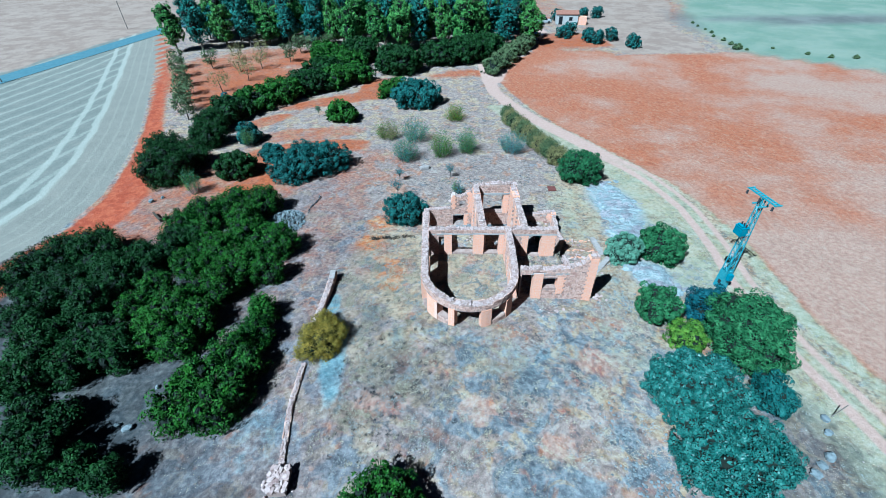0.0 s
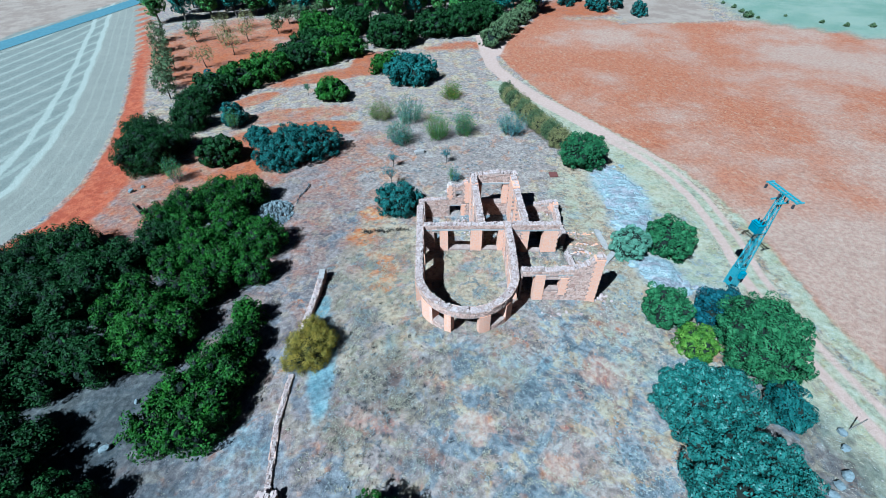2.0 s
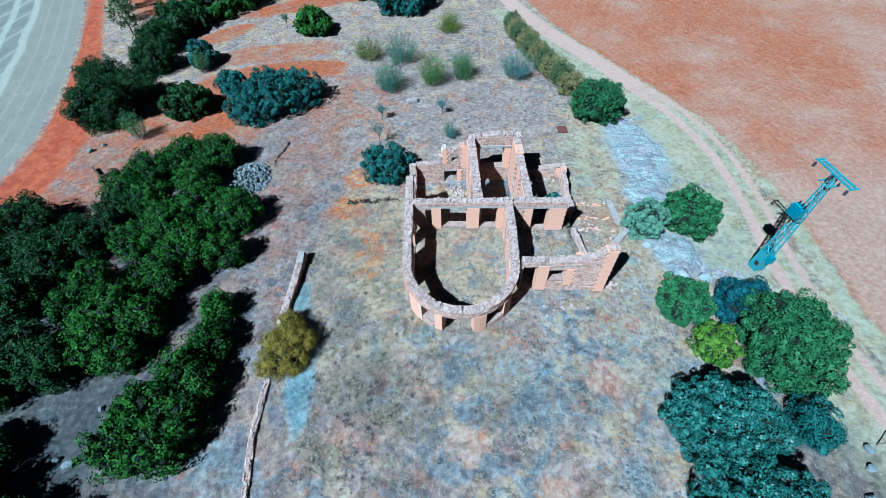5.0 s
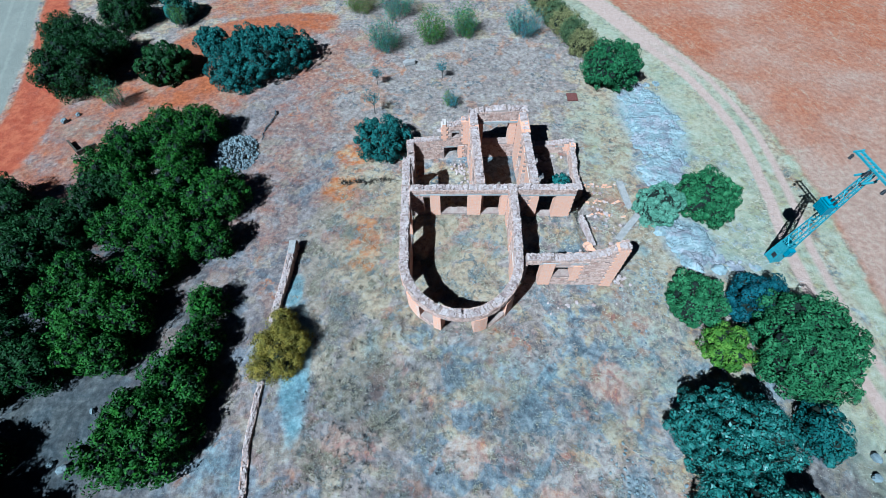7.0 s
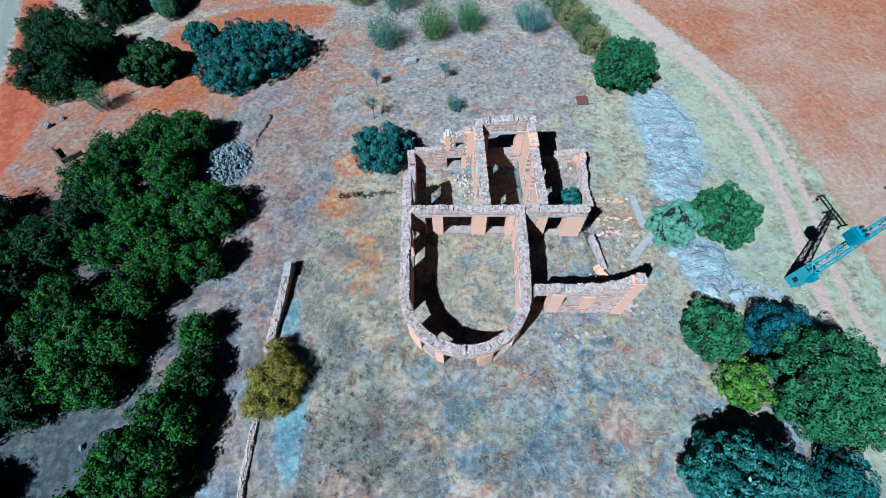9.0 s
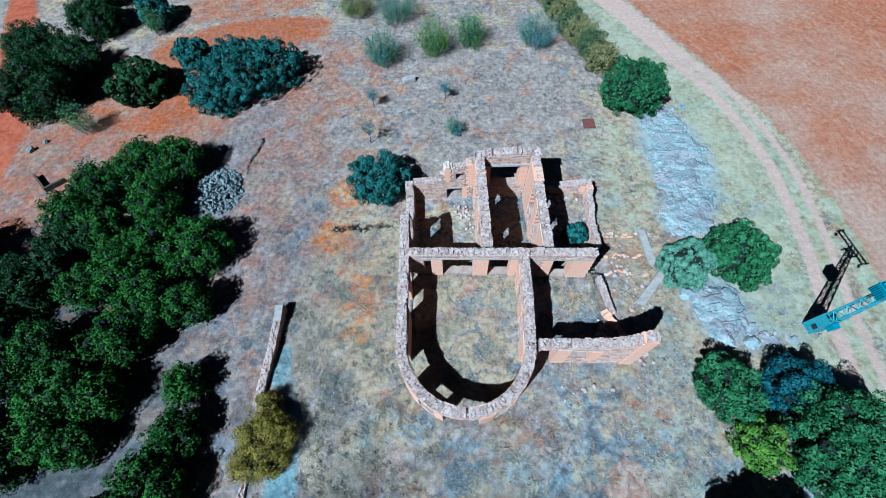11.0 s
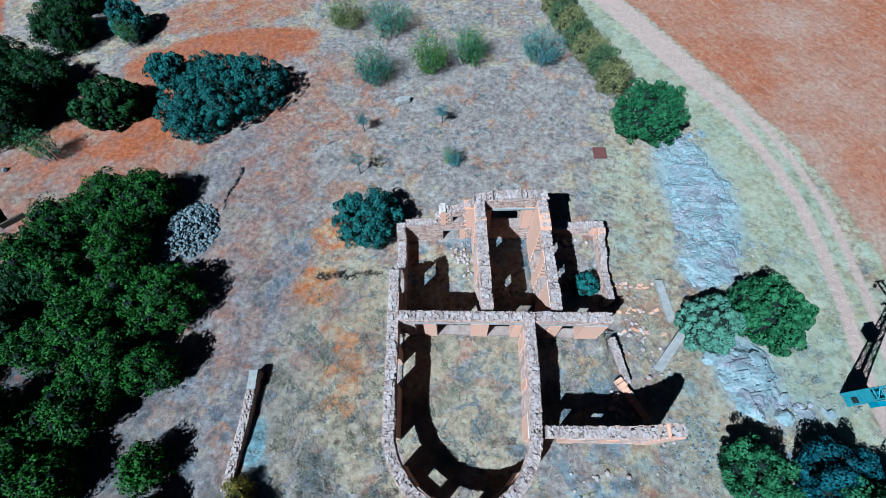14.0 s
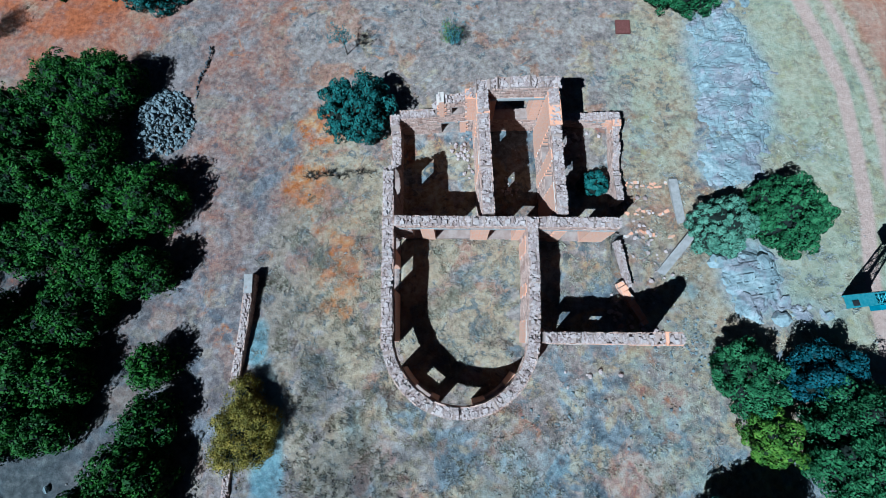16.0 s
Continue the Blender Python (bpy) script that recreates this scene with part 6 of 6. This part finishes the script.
    tagged(new("field_stones", s.mesh("field_stones", GREY_ROCK)), "patches of small grey field stones", "stones", kind="stuff")
    # rubble inside and beside the walls
    s = Soup(12)
    for (cx, cy, rx, ry, count) in ((10.6, 22.0, 0.9, 0.5, 24), (11.0, 26.2, 0.8, 2.0, 30), (9.4, 23.2, 0.7, 0.7, 40), (2.2, 31.8, 0.6, 0.8, 40), (4.6, 29.8, 0.5, 0.5, 20), (8.0, 32.4, 1.2, 0.6, 40), (10.6, 28.6, 0.8, 1.2, 16), (1.9, 34.0, 1.4, 0.4, 40), (8.0, 20.2, 1.8, 0.9, 8)):
        for k in range(count):
            x, y = s.r.gauss(cx, rx * 0.6), s.r.gauss(cy, ry * 0.6)
            d = s.r.uniform(0.10, 0.28)
            s.rock(pose(x, y, gz(x, y) + d * 0.2, s.r.uniform(-20, 20), s.r.uniform(-20, 20), s.r.uniform(0, 360)), (d, d * 0.8, d * 0.6), 6)
    tagged(new("fallen_masonry", s.mesh("fallen_masonry", RUBBLE)), "fallen masonry round the ruin walls", "rubble", kind="stuff")


build_rocks()


def blades_mesh(name, x, y, size, blades, rng, mat, width, rise):
    """Tufts at x, y: narrow stalks from feet spread over the tuft, fallen this way and that, each of two faces. rise: how upright they stand."""
    n = len(x)
    V = np.empty((n, blades, 4, 3))
    a, b = rng.uniform(0, 2 * np.pi, (2, n, blades))
    foot = size[:, None] * np.sqrt(rng.random((n, blades))) * 0.8
    out = size[:, None] * rng.uniform(0.35, 1.0, (n, blades))
    up = size[:, None] * rng.uniform(0.3, 1.0, (n, blades)) * rise
    ca, sa = np.cos(a), np.sin(a)
    fx, fy = x[:, None] + foot * np.cos(b), y[:, None] + foot * np.sin(b)
    z = terrain(fx, fy)
    for k, (e, h, q) in enumerate(((0.0, -0.02, -1), (0.0, -0.02, 1), (0.55, 0.8, 0.8), (1.0, 1.0, 0.0))):
        V[:, :, k] = np.stack([fx + e * out * ca - q * width * sa, fy + e * out * sa + q * width * ca, z + np.maximum(h, 0) * up + min(h, 0)], -1)
    base = 4 * np.arange(n * blades)[:, None]
    f = np.concatenate([base + np.array((0, 1, 2)), base + np.array((0, 2, 3))], 1).reshape(-1, 3)
    return make_mesh(name, V.reshape(-1, 3).tolist(), f.tolist(), mat)


def drift(x, y, k):
    return 0.5 + 0.25 * (np.sin(1.3 * x * k + 1.7 * np.sin(0.9 * y * k)) + np.sin(1.5 * y * k + 1.9 * np.sin(0.8 * x * k + 1.0)))


def build_grass():
    """Dry grass: a thin short cover, and taller straw tufts in drifts."""
    rng = np.random.default_rng(21)

    def open_ground(x, y):
        ok = (np.abs(x - along(TRACK, y)) > 1.15) & (x < along(FIELD_W, y) - 0.2)
        ok &= ((x - 16.9) / 2.5) ** 2 + ((y - 36.0) / 5.4) ** 2 > 1
        ok &= ((x - 15.8) / 1.8) ** 2 + ((y - 24.8) / 2.3) ** 2 > 1
        ok &= ~((x > -1.2) & (x < 9.9) & (y > 27) & (y < 33.4) & (rng.random(len(x)) < 0.85))
        return ok & ((np.abs(x + 6.9) > 0.9) | (np.abs(y - 17.6) > 3.6))

    n = 62000
    x, y = rng.uniform(-14, 25, n), rng.uniform(8, 50, n)
    ok = open_ground(x, y) & (rng.random(n) < 0.25 + 0.75 * drift(x, y, 0.7)) & ~((x < -8.5) & (rng.random(n) < 0.7)) & ~((y > 34) & (rng.random(n) < 0.35))
    x, y = x[ok], y[ok]
    me = blades_mesh("dry_grass", x, y, rng.uniform(0.07, 0.15, len(x)), 4, rng, BLADES, 0.007, 0.3)
    tagged(new("dry_grass", me), "short dry straw-coloured grass over stony ground", "grass", kind="stuff")
    n = 15000
    x, y = rng.uniform(-8, 22, n), rng.uniform(10, 34, n)
    near = np.maximum.reduce([spot(x, y, -4.2, 20.5, 4.2, 9.5), 0.85 * spot(x, y, 1.8, 24, 3.0, 4.5), 0.5 * spot(x, y, 4, 14.5, 10, 5.5), 0.5 * spot(x, y, 7, 24.5, 2.3, 2.4), 0.6 * spot(x, y, 18.6, 30, 3.2, 9), 0.35 * spot(x, y, 11.5, 27, 2.2, 8)])
    ok = open_ground(x, y) & (rng.random(n) < near * drift(x, y, 1.6) ** 1.5 * 1.3)
    x, y = x[ok], y[ok]
    me = blades_mesh("tall_grass", x, y, rng.uniform(0.12, 0.27, len(x)), 26, rng, BLADES, 0.008, 0.45)
    tagged(new("tall_grass", me), "taller tufts of pale straw grass in drifts", "grass", kind="stuff")
    # blackened thistles south-west of the ruin
    n = 380
    x, y = rng.normal(-3.6, 1.7, n), rng.normal(15.4, 2.9, n)
    ok = (rng.random(n) < drift(x, y, 2.1) ** 1.2) & (x > -6.2)
    x, y = x[ok], y[ok]
    me = blades_mesh("dead_weeds", x, y, rng.uniform(0.06, 0.17, len(x)), 20, rng, DEADWEED, 0.009, 0.8)
    tagged(new("dead_weeds", me), "dark dead weeds scattered in dry grass", "weeds", kind="stuff")


build_grass()


# ---- far things ----


def build_road():
    s = Soup()
    pts = [(-96, 20), (-80.6, 85.6), (-76.2, 101.7), (-70.9, 122.7), (-60, 168), (-20, 330)]
    w = 2.6
    line = Line(pts)
    k = 0.0
    rows = []
    while k <= line.length:
        for o in (-w, w):
            p = line.spot(k, o, 0)
            rows.append((p.x, p.y, gz(p.x, p.y) + 0.06))
        k += 6
    n = len(rows) // 2
    s.add([Vector(q) for q in rows], [(2 * i, 2 * i + 1, 2 * i + 3, 2 * i + 2) for i in range(n - 1)])
    tagged(new("road", s.mesh("road", ASPHALT)), "narrow weathered grey-blue asphalt road", "road", kind="structure")


build_road()


def build_cottage():
    x, y = 34.5, 126.5
    t = thing("cottage", x, y, gz(x, y), "small whitewashed cottage with a clay tile roof", "house", "", -8)
    s = Soup()
    for px, py, sx, sy in ((0, -1.6, 5.4, 0.25), (0, 1.6, 5.4, 0.25), (-2.57, 0, 0.25, 2.95), (2.57, 0, 0.25, 2.95)):
        s.box(pose(px, py, 1.2), (sx, sy, 2.4))
    part("wall", s, WHITEWASH, t)
    s = Soup()
    s.box(pose(0, -0.92, 2.68, 18, 0, 0), (5.8, 2.1, 0.14))
    s.box(pose(0, 0.92, 2.68, -18, 0, 0), (5.8, 2.1, 0.14))
    part("roof", s, ROOFTILE, t)
    for px, w, h in ((-1.6, 0.9, 1.9), (0.9, 0.8, 0.8)):
        s = Soup()
        s.box(pose(px, -1.75, h / 2 + (0 if h > 1.5 else 0.95)), (w, 0.08, h))
        part("door" if h > 1.5 else "window", s, GLASSY, t)
    s = Soup()
    s.box(pose(3.9, -1.0, 0.9), (2.0, 2.0, 1.8), 0.01)
    part("annex", s, BRICK, t, "low brick annex")
    for k, (ox, oy) in enumerate(((29.9, 110.4), (32.0, 113.5), (34.6, 106.8), (35.9, 104.9), (39.9, 107.2), (42.5, 100.6), (33, 130), (40, 131), (44.5, 133))):
        tree("olive_tree", ox, oy, mound(1.35, 1.35, 2.5, 400 + k, 4), TEAL, "round olive tree on red earth", "tree", "olive trees by the cottage", 0.6, 0.26, 0.6, 400 + k, 0.14)


build_cottage()


def build_field_bushes():
    """Small bushes along the far field edge."""
    first = tree("field_bush", 63.5, 97.6, mound(0.8, 0.7, 0.9, 420, 4), ALMOND, "small dark bush on a far field edge", "bush", "bushes on the field edge", 0.3, 0.2, 0.5, 420, 0.05)
    r = random.Random(5)
    for k in range(18):
        u = k / 17
        if k < 8:
            x, y = 63.5 + 3.0 * k / 7 + r.uniform(-0.6, 0.6), 97.6 + 26 * k / 7
        else:
            x, y = 66 + (k - 8) * 4.2 + r.uniform(-1, 1), 95.5 - (k - 8) * 1.9 + r.uniform(0, 5)
        q = r.uniform(0.3, 0.6)
        copy_thing(first, pose(x, y, gz(x, y), 0, 0, 40 * k) @ Matrix.Diagonal((q, q, q, 1)))


build_field_bushes()


def build_car(x, y, turn, paint, label):
    c = thing("car", x, y, gz(x, y) + 0.02, label, "car", "", turn)
    s = Soup()
    s.box(pose(0, 0, 0.55), (4.1, 1.7, 0.55), 0.01, 0.04)
    part("body", s, paint, c)
    s = Soup()
    s.box(pose(-0.2, 0, 1.08), (2.3, 1.5, 0.55), 0.01, 0.18)
    part("cabin", s, GLASSY, c)
    for wx in (-1.3, 1.3):
        for wy in (-0.8, 0.8):
            s = Soup()
            s.rod((wx, wy - 0.1, 0.31), (wx, wy + 0.1, 0.31), 0.31, None, 12)
            part("wheel", s, RUBBER, c)


build_car(28.6, 127.0, 10, CARPAINT, "white car parked beside the cottage")
build_car(23.6, 109.4, 60, BLUEPAINT, "dark blue car parked under trees")


def build_poles():
    for x, y, h, lean, lab in ((20.7, 12.9, 1.1, 20, "thin leaning wooden stake beside the track"), (-79, 84, 6.5, 0, "slim wooden roadside pole"), (-80.5, 129, 6.5, 0, "slim wooden roadside pole")):
        s = Soup()
        s.rod((0, 0, -0.2), (h * math.sin(radians(lean)), 0, h * math.cos(radians(lean))), 0.03 if h < 2 else 0.09, None, 6)
        ob = tagged(new("wooden_stake" if h < 2 else "roadside_pole", s.mesh("pole", WOOD)), lab, "stake" if h < 2 else "pole")
        ob.matrix_basis = pose(x, y, gz(x, y))


build_poles()


def build_burnt_brush():
    """A row of low blackened tufts in the grass west of the ruin."""
    rng = np.random.default_rng(70)
    t = thing("burnt_brush", -4.2, 30.6, gz(-4.2, 30.6), "row of low blackened dry brush in orange earth", "brush")
    for k in range(9):
        s = Soup(700 + k)
        cx, cy = -1.6 + 0.42 * k + rng.uniform(-0.15, 0.15), rng.uniform(-0.22, 0.22)
        for q in range(48):
            w, e = rng.uniform(0, 6.283), rng.uniform(0.1, 0.42)
            foot = Vector((cx + 0.1 * math.cos(w), cy + 0.1 * math.sin(w), -0.05))
            s.rod(foot, (cx + e * math.cos(w), cy + 0.8 * e * math.sin(w), rng.uniform(0.06, 0.26)), 0.016, 0.006, 3, False)
        part("tuft", s, SCORCH_AND_SHADE if k % 3 else CHAR, t)


build_burnt_brush()
